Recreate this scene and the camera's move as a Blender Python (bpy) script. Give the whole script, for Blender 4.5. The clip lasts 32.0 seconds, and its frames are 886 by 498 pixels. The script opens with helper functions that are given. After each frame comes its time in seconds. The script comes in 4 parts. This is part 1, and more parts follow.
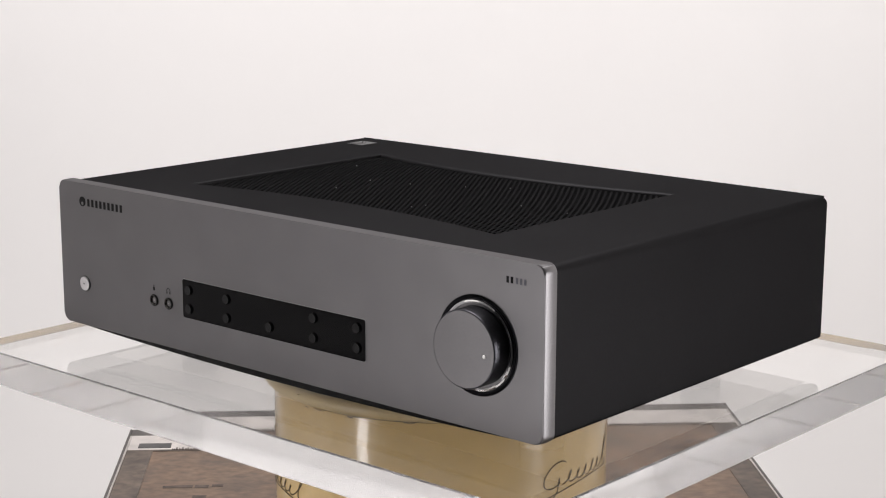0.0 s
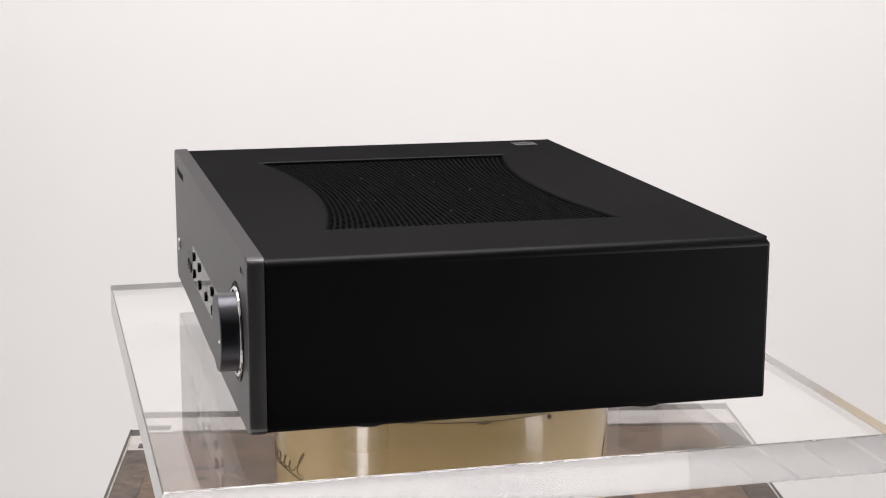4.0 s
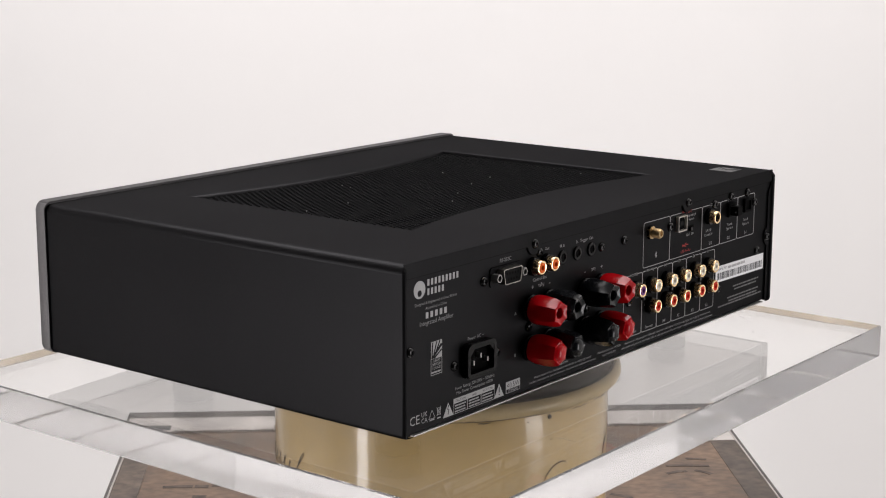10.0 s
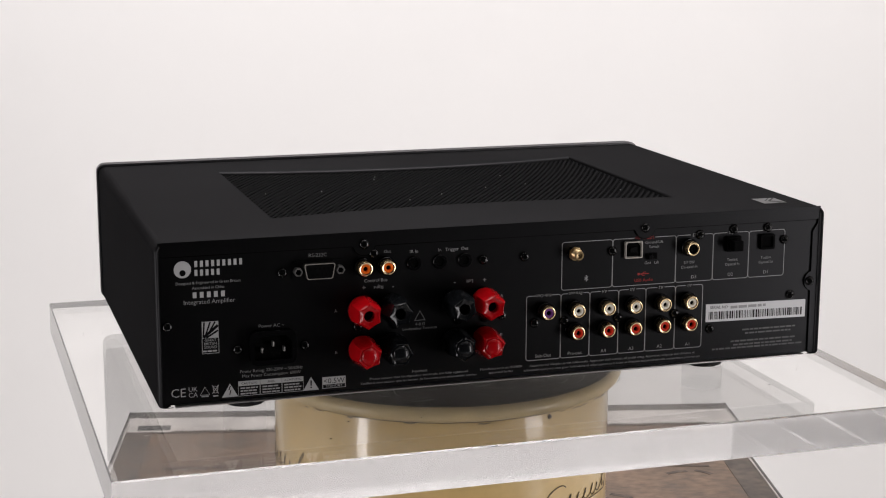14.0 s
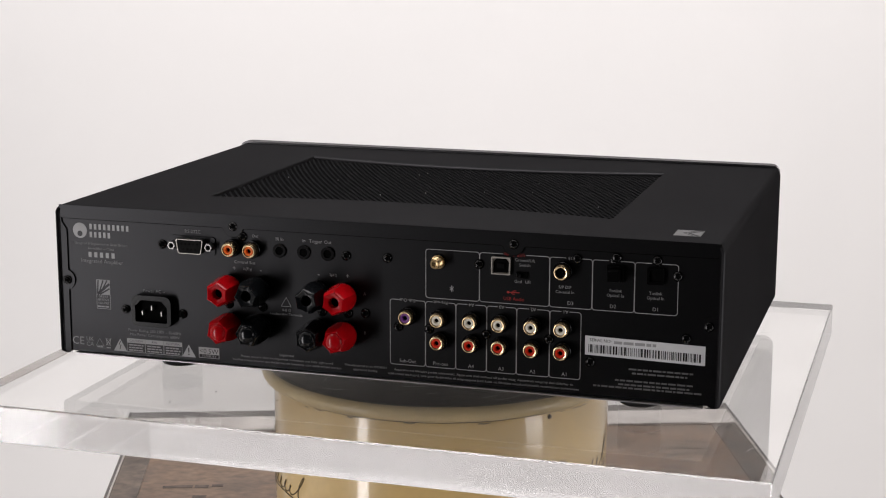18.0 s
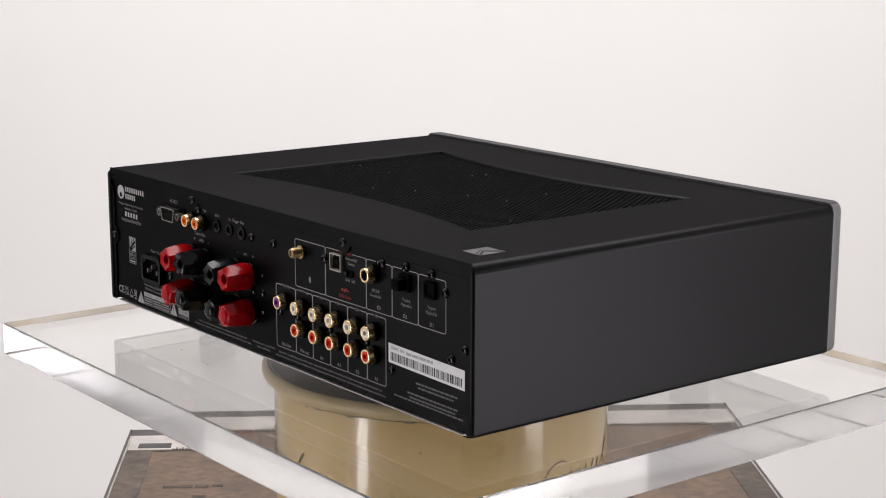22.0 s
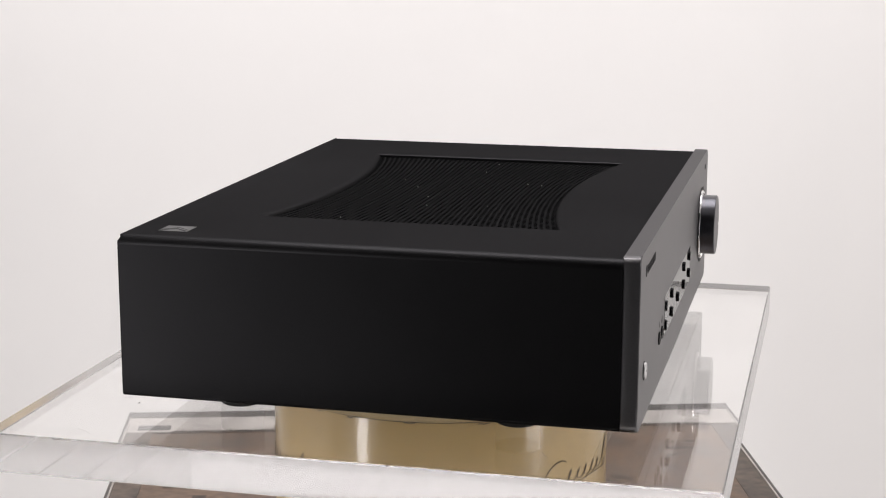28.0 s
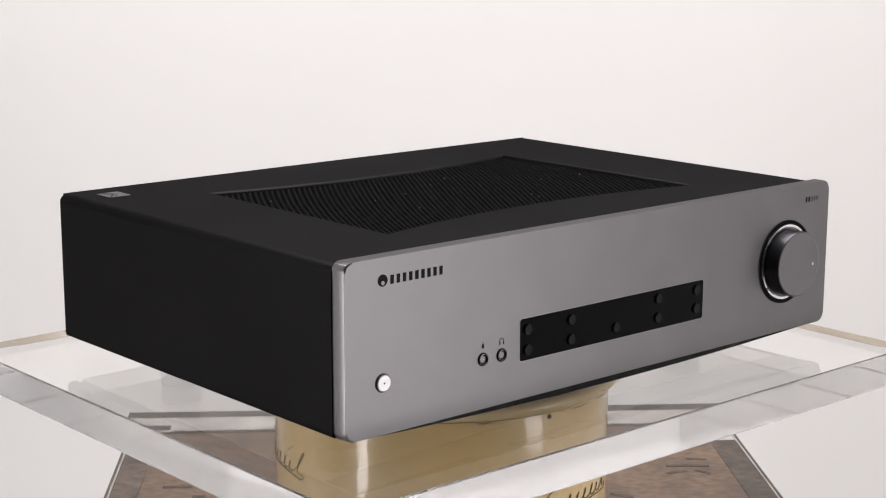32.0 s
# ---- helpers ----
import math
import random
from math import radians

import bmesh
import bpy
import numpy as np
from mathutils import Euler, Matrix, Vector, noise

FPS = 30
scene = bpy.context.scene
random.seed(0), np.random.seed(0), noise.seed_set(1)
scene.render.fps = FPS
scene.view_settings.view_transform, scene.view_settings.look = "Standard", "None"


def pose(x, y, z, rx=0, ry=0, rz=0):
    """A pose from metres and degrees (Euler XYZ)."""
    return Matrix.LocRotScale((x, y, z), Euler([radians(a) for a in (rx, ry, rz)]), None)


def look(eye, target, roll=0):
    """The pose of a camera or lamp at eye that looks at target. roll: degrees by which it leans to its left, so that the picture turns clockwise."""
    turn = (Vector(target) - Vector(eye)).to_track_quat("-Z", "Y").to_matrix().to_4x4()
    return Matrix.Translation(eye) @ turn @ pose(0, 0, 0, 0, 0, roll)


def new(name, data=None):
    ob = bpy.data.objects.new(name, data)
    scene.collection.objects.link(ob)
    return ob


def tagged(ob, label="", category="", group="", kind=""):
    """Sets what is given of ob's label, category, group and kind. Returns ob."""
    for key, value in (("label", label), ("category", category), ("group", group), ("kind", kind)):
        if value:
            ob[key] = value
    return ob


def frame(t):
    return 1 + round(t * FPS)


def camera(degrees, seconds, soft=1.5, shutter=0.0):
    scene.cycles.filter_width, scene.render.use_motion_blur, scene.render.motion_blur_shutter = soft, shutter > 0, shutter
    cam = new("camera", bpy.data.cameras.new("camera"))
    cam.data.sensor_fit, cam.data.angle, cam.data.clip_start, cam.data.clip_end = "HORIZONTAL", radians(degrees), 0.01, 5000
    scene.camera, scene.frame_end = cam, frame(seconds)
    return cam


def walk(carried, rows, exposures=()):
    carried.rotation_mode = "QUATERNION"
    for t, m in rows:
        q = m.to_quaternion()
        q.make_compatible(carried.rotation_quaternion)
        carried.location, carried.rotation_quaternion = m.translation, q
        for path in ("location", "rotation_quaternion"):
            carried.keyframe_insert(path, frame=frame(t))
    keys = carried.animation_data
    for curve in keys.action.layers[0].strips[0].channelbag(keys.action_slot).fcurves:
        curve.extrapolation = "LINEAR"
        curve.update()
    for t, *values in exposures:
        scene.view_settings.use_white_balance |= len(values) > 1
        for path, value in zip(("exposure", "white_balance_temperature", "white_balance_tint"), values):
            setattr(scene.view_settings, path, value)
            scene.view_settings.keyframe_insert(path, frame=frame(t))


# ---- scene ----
# ---------------------------------------------------------------- camera
Z0 = 1.0            # height of the amplifier's underside above the studio floor
cam = camera(29.72, 32.0, soft=1.1)
CAM = pose(0, -1.1267, Z0 + 0.2866, 90 - 11.629, 0, -0.0487) @ pose(0, 0, 0, 0, 0, 0.1399)
walk(cam, [(0.0, CAM), (32.0, CAM)])

# turn of the display stand, degrees over seconds
TURN = ((0.0, -41.38), (1.0, -50.12), (2.0, -58.87), (3.0, -67.40), (4.0, -75.93), (5.0, -84.52), (6.0, -93.16),
        (7.0, -101.85), (8.0, -110.66), (9.0, -119.22), (10.0, -128.08), (11.0, -136.54), (12.0, -145.20),
        (13.0, -153.86), (14.0, -162.69), (15.0, -170.96), (16.0, -179.55), (17.0, -188.15), (18.0, -197.13),
        (19.0, -206.01), (20.0, -214.70), (21.0, -223.49), (22.0, -232.26), (23.0, -241.02), (24.0, -249.50),
        (25.0, -257.92), (26.0, -266.39), (27.0, -274.97), (28.0, -283.64), (29.0, -292.51), (30.0, -301.38),
        (31.0, -310.08), (32.0, -318.78))

# ---------------------------------------------------------------- world and light
# light passes many times to and fro inside the thick plate
scene.cycles.max_bounces = 20
scene.cycles.transmission_bounces = 20
scene.cycles.glossy_bounces = 20
world = bpy.data.worlds.new("studio_air")
scene.world = world
world.use_nodes = True
world.node_tree.nodes["Background"].inputs[0].default_value = (0.9, 0.95, 1.0, 1)
world.node_tree.nodes["Background"].inputs[1].default_value = 0.05


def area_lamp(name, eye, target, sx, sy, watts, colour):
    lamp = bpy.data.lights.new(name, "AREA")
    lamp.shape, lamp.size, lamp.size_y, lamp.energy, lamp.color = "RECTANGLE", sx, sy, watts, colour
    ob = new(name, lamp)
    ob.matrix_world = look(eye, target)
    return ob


WARM = (1.0, 0.962, 0.975)
area_lamp("strip_softbox", (-1.22, -0.92, 0.66), (0, 0, 0.66), 0.19, 1.22, 9.2, WARM)
area_lamp("strip_softbox", (1.38, -0.67, 0.83), (0, 0, 0.83), 0.34, 1.02, 9.2, WARM)
# added overhead fill, not a known lamp: brightens the wall and cover top
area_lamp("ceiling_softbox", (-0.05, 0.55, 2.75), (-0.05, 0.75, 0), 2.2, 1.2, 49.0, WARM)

# ---------------------------------------------------------------- materials


def mat(name, colour, rough=0.5, metal=0.0, grain=0.0, scale=400.0, bump=0.0, stain=0.0, stain_scale=6.0,
        stretch=(1, 1, 1), coat=0.0, spec=0.5, rough_var=0.0, edge=None, flat=False):
    """A surface with fine grain and broad stains, both in object space metres."""
    m = bpy.data.materials.new(name)
    m.use_nodes = True
    nt = m.node_tree
    b = nt.nodes["Principled BSDF"]
    b.inputs["Roughness"].default_value = rough
    b.inputs["Metallic"].default_value = metal
    b.inputs["Specular IOR Level"].default_value = spec
    b.inputs["Coat Weight"].default_value = coat
    b.inputs["Coat Roughness"].default_value = 0.08
    b.inputs["Base Color"].default_value = (*colour, 1)
    if edge is not None:
        b.inputs["Specular Tint"].default_value = (edge, edge, edge, 1)
    if flat:
        # a coarse powder coat, whose gloss hardly grows towards the edge of sight
        b = nt.nodes.new("ShaderNodeBsdfAnisotropic")
        b.inputs["Color"].default_value = (*colour, 1)
        b.inputs["Roughness"].default_value = rough
        nt.links.new(b.outputs[0], nt.nodes["Material Output"].inputs["Surface"])
    tone = b.inputs["Color" if flat else "Base Color"]
    if not (grain or bump or stain or rough_var):
        return m
    tc = nt.nodes.new("ShaderNodeTexCoord")
    mp = nt.nodes.new("ShaderNodeMapping")
    mp.inputs["Scale"].default_value = stretch
    nt.links.new(tc.outputs["Object"], mp.inputs["Vector"])
    fine = nt.nodes.new("ShaderNodeTexNoise")
    fine.inputs["Scale"].default_value, fine.inputs["Detail"].default_value = scale, 3
    nt.links.new(mp.outputs[0], fine.inputs["Vector"])
    broad = nt.nodes.new("ShaderNodeTexNoise")
    broad.inputs["Scale"].default_value, broad.inputs["Detail"].default_value = stain_scale, 5
    nt.links.new(tc.outputs["Object"], broad.inputs["Vector"])
    last = None
    for node, amount in ((fine, grain), (broad, stain)):
        if not amount:
            continue
        ramp = nt.nodes.new("ShaderNodeMapRange")
        ramp.inputs["From Min"].default_value, ramp.inputs["From Max"].default_value = 0.3, 0.7
        ramp.inputs["To Min"].default_value, ramp.inputs["To Max"].default_value = 1 - amount, 1 + amount
        nt.links.new(node.outputs["Fac"], ramp.inputs["Value"])
        mul = nt.nodes.new("ShaderNodeVectorMath")
        mul.operation = "SCALE"
        if last is None:
            mul.inputs[0].default_value = colour
        else:
            nt.links.new(last, mul.inputs[0])
        nt.links.new(ramp.outputs[0], mul.inputs["Scale"])
        last = mul.outputs[0]
    if last is not None:
        nt.links.new(last, tone)
    if rough_var:
        rr = nt.nodes.new("ShaderNodeMapRange")
        rr.inputs["To Min"].default_value, rr.inputs["To Max"].default_value = rough - rough_var, rough + rough_var
        nt.links.new(broad.outputs["Fac"], rr.inputs["Value"])
        nt.links.new(rr.outputs[0], b.inputs["Roughness"])
    if bump:
        bp = nt.nodes.new("ShaderNodeBump")
        bp.inputs["Strength"].default_value, bp.inputs["Distance"].default_value = bump, 0.0004
        nt.links.new(fine.outputs["Fac"], bp.inputs["Height"])
        nt.links.new(bp.outputs[0], b.inputs["Normal"])
        if coat:
            nt.links.new(bp.outputs[0], b.inputs["Coat Normal"])
    return m


M = {}
M["wall"] = mat("white_painted_wall", (0.86, 0.85, 0.835), 0.9, stain=0.015, stain_scale=2.0)
M["dark_wall"] = mat("black_curtain", (0.012, 0.012, 0.013), 0.95, stain=0.2)
M["side_wall"] = mat("grey_reflection_wall", (0.37, 0.37, 0.372), 0.95, stain=0.15)
M["floor"] = mat("pale_studio_floor", (0.7, 0.69, 0.68), 0.7, stain=0.06, stain_scale=3.0)
M["cover"] = mat("black_powder_coat", (0.0215, 0.0213, 0.0223), 0.43, flat=True, grain=0.08, scale=1500, bump=0.05, stain=0.1, rough_var=0.04)
M["rear"] = mat("black_painted_steel", (0.0208, 0.0208, 0.0217), 0.36, flat=True, grain=0.1, scale=1500, bump=0.06, rough_var=0.03)
M["grille"] = mat("black_grille_paint", (0.0143, 0.0143, 0.0149), 0.5, flat=True)
# near-black in place of shade in holes and gaps; also the black switch
M["inside"] = mat("interior_shade_black", (0.0015, 0.0015, 0.0015), 0.8, spec=0.05)
M["face"] = mat("gunmetal_anodised_aluminium", (0.15, 0.146, 0.149), 0.43, 1.0, grain=0.07, scale=2600, bump=0.02, stain=0.05, stain_scale=30, rough_var=0.03)
M["face_edge"] = mat("satin_aluminium_edge", (0.2, 0.196, 0.2), 0.37, 1.0, grain=0.05, scale=900)
# same anodised metal as the face, its top sheen toned down in the colour
M["face_top"] = mat("gunmetal_dimmed_top", (0.095, 0.092, 0.094), 0.5, 1.0, edge=0.6, grain=0.05, scale=900)
M["knob_side"] = mat("dark_turned_aluminium", (0.09, 0.09, 0.1), 0.3, 1.0, grain=0.1, scale=800)
M["chrome"] = mat("chrome", (0.8, 0.8, 0.8), 0.08, 1.0)
M["silver"] = mat("satin_silver", (0.75, 0.74, 0.72), 0.3, 1.0, grain=0.05, scale=900)
M["gold"] = mat("gold_plating", (0.95, 0.72, 0.42), 0.27, 1.0, stain=0.05, stain_scale=200)
M["black_plastic"] = mat("black_plastic", (0.002, 0.002, 0.0023), 0.25, spec=0.15, stain=0.2, stain_scale=80)
M["recess"] = mat("dark_dished_metal", (0.008, 0.008, 0.009), 0.35, 1.0, stain=0.1, edge=0.6)
M["dark_ring"] = mat("dark_nickel_ring", (0.1, 0.096, 0.092), 0.25, 1.0, stain=0.1)
M["brass"] = mat("dull_brass", (0.5, 0.36, 0.19), 0.32, 1.0, stain=0.15, stain_scale=300)
M["screw"] = mat("blackened_steel_screw", (0.003, 0.003, 0.003), 0.14, spec=0.36)
M["rubber"] = mat("black_rubber_foot", (0.008, 0.008, 0.008), 0.6, grain=0.2)
M["red"] = mat("clear_red_plastic", (0.38, 0.002, 0.005), 0.15, spec=0.26, stain=0.12, stain_scale=90)
M["smoke"] = mat("smoked_black_plastic", (0.005, 0.0057, 0.0066), 0.16, spec=0.26, stain=0.2, stain_scale=90)
M["rca_red"] = mat("red_socket_insert", (0.68, 0.03, 0.008), 0.4, spec=0.2, stain=0.05)
M["rca_orange"] = mat("orange_socket_insert", (0.85, 0.15, 0.01), 0.4, spec=0.2, stain=0.05)
M["rca_white"] = mat("white_socket_insert", (0.86, 0.80, 0.68), 0.4, spec=0.3, stain=0.05)
M["rca_purple"] = mat("purple_socket_insert", (0.16, 0.03, 0.22), 0.4, stain=0.05)
M["print_white"] = mat("pale_grey_printing", (0.43, 0.43, 0.43), 0.7)
M["print_dim"] = mat("grey_line_printing", (0.36, 0.36, 0.36), 0.7)
M["print_faint"] = mat("faint_grey_printing", (0.32, 0.32, 0.32), 0.7)
M["display_button"] = mat("gloss_black_button", (0.006, 0.006, 0.0065), 0.2, spec=0.2, stain=0.2, stain_scale=80)
M["button_metal"] = mat("brushed_grey_metal", (0.58, 0.57, 0.57), 0.5, 1.0, stain=0.08, stain_scale=200)
M["shroud"] = mat("dark_tinned_steel", (0.24, 0.225, 0.2), 0.3, 1.0, stain=0.15, stain_scale=200)
M["port_black"] = mat("matt_black_socket", (0.0012, 0.0012, 0.0013), 0.6, spec=0.03, stain=0.2, stain_scale=200)
M["port_core"] = mat("dark_port_core", (0.002, 0.002, 0.002), 0.5, spec=0.06, stain=0.2, stain_scale=200)
M["dull_pin"] = mat("dull_tinned_pin", (0.35, 0.34, 0.33), 0.4, 1.0, stain=0.15, stain_scale=300)
M["print_red"] = mat("red_printing", (0.35, 0.02, 0.015), 0.7)
M["print_black"] = mat("black_printing", (0.006, 0.006, 0.0065), 0.6, spec=0.12)
# the same grey print, darkened as if that end were less lit
M["print_shaded"] = mat("shaded_grey_printing", (0.28, 0.28, 0.28), 0.7)
M["print_tiny"] = mat("very_faint_printing", (0.14, 0.14, 0.14), 0.7)
M["label"] = mat("white_paper_label", (0.75, 0.75, 0.76), 0.55, stain=0.03, stain_scale=60)
# nickel with the reflection it catches put into a pale colour
M["glint_rim"] = mat("nickel_reflection_tone", (0.45, 0.42, 0.38), 0.35, 0.45, stain=0.1, stain_scale=200)
M["badge"] = mat("silver_foil_sticker", (0.05, 0.05, 0.05), 0.5, 0.3, stain=0.2, stain_scale=300)
M["steel"] = mat("bare_zinc_steel", (0.5, 0.49, 0.48), 0.35, 0.7, stain=0.1, stain_scale=40)
M["cream"] = mat("aged_cream_enamel", (0.80, 0.565, 0.235), 0.3, stain=0.08, stain_scale=14, grain=0.03, scale=170, bump=0.2, coat=1.0, rough_var=0.08)
M["cream_rim"] = mat("worn_cream_rim", (0.70, 0.545, 0.29), 0.35, stain=0.16, stain_scale=30, grain=0.08, scale=200)
M["platter"] = mat("worn_brown_rubber_mat", (0.135, 0.112, 0.094), 0.5, spec=0.3, stain=0.6, stain_scale=22, grain=0.5, scale=160, rough_var=0.15)
M["scuff"] = mat("pale_scuff", (0.5, 0.47, 0.43), 0.7, stain=0.5, stain_scale=60)
M["script"] = mat("brown_script_print", (0.075, 0.045, 0.014), 0.5, stain=0.2, stain_scale=300)
M["wood"] = mat("old_brown_board", (0.118, 0.077, 0.051), 0.5, spec=0.3, grain=0.3, scale=130, stain=0.42, stain_scale=20, stretch=(0.7, 1.1, 1), bump=0.3, rough_var=0.15)
M["wood_dark"] = mat("grimy_dark_border", (0.075, 0.057, 0.045), 0.5, spec=0.25, grain=0.4, scale=80, stain=0.5, stain_scale=15, rough_var=0.15)
M["trim"] = mat("worn_dark_steel_trim", (0.07, 0.062, 0.057), 0.45, 0.3, spec=0.3, stain=0.4, stain_scale=30, rough_var=0.12)
M["trim_pale"] = mat("bright_worn_steel_strip", (0.44, 0.41, 0.385), 0.35, 0.2, stain=0.3, stain_scale=25, rough_var=0.12)
M["tooth"] = mat("ragged_grey_wear", (0.12, 0.105, 0.095), 0.5, spec=0.3, stain=0.4, stain_scale=60)
M["patch"] = mat("near_black_patch", (0.03, 0.028, 0.027), 0.5, stain=0.4, stain_scale=60)
M["stencil"] = mat("faded_black_stencil", (0.064, 0.047, 0.036), 0.6, spec=0.3, grain=0.4, scale=140, stain=0.5, stain_scale=50)

acr = bpy.data.materials.new("clear_acrylic")
acr.use_nodes = True
b = acr.node_tree.nodes["Principled BSDF"]
b.inputs["Base Color"].default_value = (0.985, 0.985, 0.98, 1)
b.inputs["Roughness"].default_value = 0.01
b.inputs["IOR"].default_value = 1.49
b.inputs["Transmission Weight"].default_value = 1.0
nt = acr.node_tree
haze = nt.nodes.new("ShaderNodeBsdfDiffuse")
haze.inputs["Color"].default_value = (0.8, 0.78, 0.76, 1)
tc = nt.nodes.new("ShaderNodeTexCoord")
n1 = nt.nodes.new("ShaderNodeTexNoise")
n1.inputs["Scale"].default_value, n1.inputs["Detail"].default_value = 14, 6
nt.links.new(tc.outputs["Object"], n1.inputs["Vector"])
r1 = nt.nodes.new("ShaderNodeMapRange")
r1.inputs["From Min"].default_value, r1.inputs["From Max"].default_value = 0.35, 0.7
r1.inputs["To Min"].default_value, r1.inputs["To Max"].default_value = 0.01, 0.055
nt.links.new(n1.outputs["Fac"], r1.inputs["Value"])
mix = nt.nodes.new("ShaderNodeMixShader")
nt.links.new(r1.outputs[0], mix.inputs[0])
nt.links.new(b.outputs[0], mix.inputs[1])
nt.links.new(haze.outputs[0], mix.inputs[2])
nt.links.new(mix.outputs[0], nt.nodes["Material Output"].inputs["Surface"])
M["acrylic"] = acr
sawn = bpy.data.materials.new("satin_acrylic_edge")
sawn.use_nodes = True
nt = sawn.node_tree
b = nt.nodes["Principled BSDF"]
b.inputs["Base Color"].default_value = (1.0, 1.0, 1.0, 1)
b.inputs["Roughness"].default_value = 0.38
b.inputs["IOR"].default_value = 1.49
n = nt.nodes.new("ShaderNodeTexNoise")
n.inputs["Scale"].default_value, n.inputs["Detail"].default_value = 22, 6
tc = nt.nodes.new("ShaderNodeTexCoord")
nt.links.new(tc.outputs["Object"], n.inputs["Vector"])
rm = nt.nodes.new("ShaderNodeMapRange")
rm.inputs["From Min"].default_value, rm.inputs["From Max"].default_value = 0.35, 0.65
rm.inputs["To Min"].default_value, rm.inputs["To Max"].default_value = 0.36, 0.52
nt.links.new(n.outputs["Fac"], rm.inputs["Value"])
nt.links.new(rm.outputs[0], b.inputs["Transmission Weight"])
clear = nt.nodes.new("ShaderNodeBsdfGlass")
clear.inputs["Roughness"].default_value, clear.inputs["IOR"].default_value = 0.1, 1.49
mix = nt.nodes.new("ShaderNodeMixShader")
mix.inputs[0].default_value = 0.86
nt.links.new(b.outputs[0], mix.inputs[1])
nt.links.new(clear.outputs[0], mix.inputs[2])
nt.links.new(mix.outputs[0], nt.nodes["Material Output"].inputs["Surface"])
M["acrylic_edge"] = sawn
dg = bpy.data.materials.new("tinted_display_window")
dg.use_nodes = True
b = dg.node_tree.nodes["Principled BSDF"]
b.inputs["Base Color"].default_value = (0.0025, 0.0025, 0.003, 1)
b.inputs["Roughness"].default_value = 0.06
b.inputs["Specular IOR Level"].default_value = 0.07
M["display"] = dg

# ---------------------------------------------------------------- mesh tools


def link(name, me, parent=None, m=None, label=""):
    ob = new(name, me)
    if parent is not None:
        ob.parent = parent
    if m is not None:
        ob.matrix_basis = m
    if label:
        ob["label"] = label
    return ob


def mesh_of(bm, material, smooth=True, angle=35):
    me = bpy.data.meshes.new("mesh")
    bmesh.ops.recalc_face_normals(bm, faces=bm.faces[:])
    for f in bm.faces:
        f.smooth = smooth and max(abs(c) for c in f.normal) < 0.99999
    for e in bm.edges:
        if len(e.link_faces) == 2 and e.calc_face_angle(0) > radians(angle):
            e.smooth = False
    bm.to_mesh(me)
    bm.free()
    me.materials.append(material)
    return me


def part(name, bm, material, parent, label="", m=None, smooth=True):
    """Links a bmesh as one mesh object under a thing or under a part."""
    return link(name, mesh_of(bm, material, smooth), parent, m, label)


def add_box(bm, x0, x1, y0, y1, z0, z1, r=0.0, seg=2):
    v = bmesh.ops.create_cube(bm, size=1)["verts"]
    for p in v:
        p.co = Vector(((x0 + x1) / 2 + p.co.x * (x1 - x0), (y0 + y1) / 2 + p.co.y * (y1 - y0), (z0 + z1) / 2 + p.co.z * (z1 - z0)))
    if r:
        edges = list({e for p in v for e in p.link_edges})
        bmesh.ops.bevel(bm, geom=edges, offset=r, segments=seg, profile=0.5, affect="EDGES")
    return bm


def box(x0, x1, y0, y1, z0, z1, r=0.0, seg=2):
    return add_box(bmesh.new(), x0, x1, y0, y1, z0, z1, r, seg)


def lathe(profile, segs=24, lobes=None, bm=None, at=(0, 0)):
    """Turns (radius, height) pairs round the z axis. lobes: (count, depth) makes the outline scalloped."""
    bm = bm or bmesh.new()
    rings = []
    for r, h in profile:
        if r <= 1e-7:
            rings.append([bm.verts.new((at[0], at[1], h))])
            continue
        ring = []
        for i in range(segs):
            a = 2 * math.pi * i / segs
            k = 1.0
            if lobes:
                k = 1 - lobes[1] * (1 - abs(math.cos(lobes[0] * a / 2)) ** 1.6) * min(1.0, max(0.0, (r - lobes[2]) / 0.003))
            ring.append(bm.verts.new((at[0] + r * k * math.cos(a), at[1] + r * k * math.sin(a), h)))
        rings.append(ring)
    for a, c in zip(rings, rings[1:]):
        n = max(len(a), len(c))
        for i in range(n):
            j = (i + 1) % n
            q = [a[i % len(a)], a[j % len(a)], c[j % len(c)], c[i % len(c)]]
            q = list(dict.fromkeys(q))
            if len(q) > 2:
                bm.faces.new(q)
    return bm


def prism(outline, z0, z1, bm=None):
    """Extrudes a flat outline (x, y) from z0 to z1."""
    bm = bm or bmesh.new()
    lo = [bm.verts.new((x, y, z0)) for x, y in outline]
    hi = [bm.verts.new((x, y, z1)) for x, y in outline]
    bm.faces.new(hi)
    bm.faces.new(lo[::-1])
    n = len(outline)
    for i in range(n):
        j = (i + 1) % n
        bm.faces.new((lo[i], lo[j], hi[j], hi[i]))
    return bm


def rounded(x0, x1, y0, y1, r, n=6):
    pts = []
    for cx, cy, a0 in ((x1 - r, y1 - r, 0), (x0 + r, y1 - r, 90), (x0 + r, y0 + r, 180), (x1 - r, y0 + r, 270)):
        for i in range(n + 1):
            a = radians(a0 + 90 * i / n)
            pts.append((cx + r * math.cos(a), cy + r * math.sin(a)))
    return pts


def disc_outline(cx, cy, r, n=24):
    return [(cx + r * math.cos(2 * math.pi * i / n), cy + r * math.sin(2 * math.pi * i / n)) for i in range(n)]


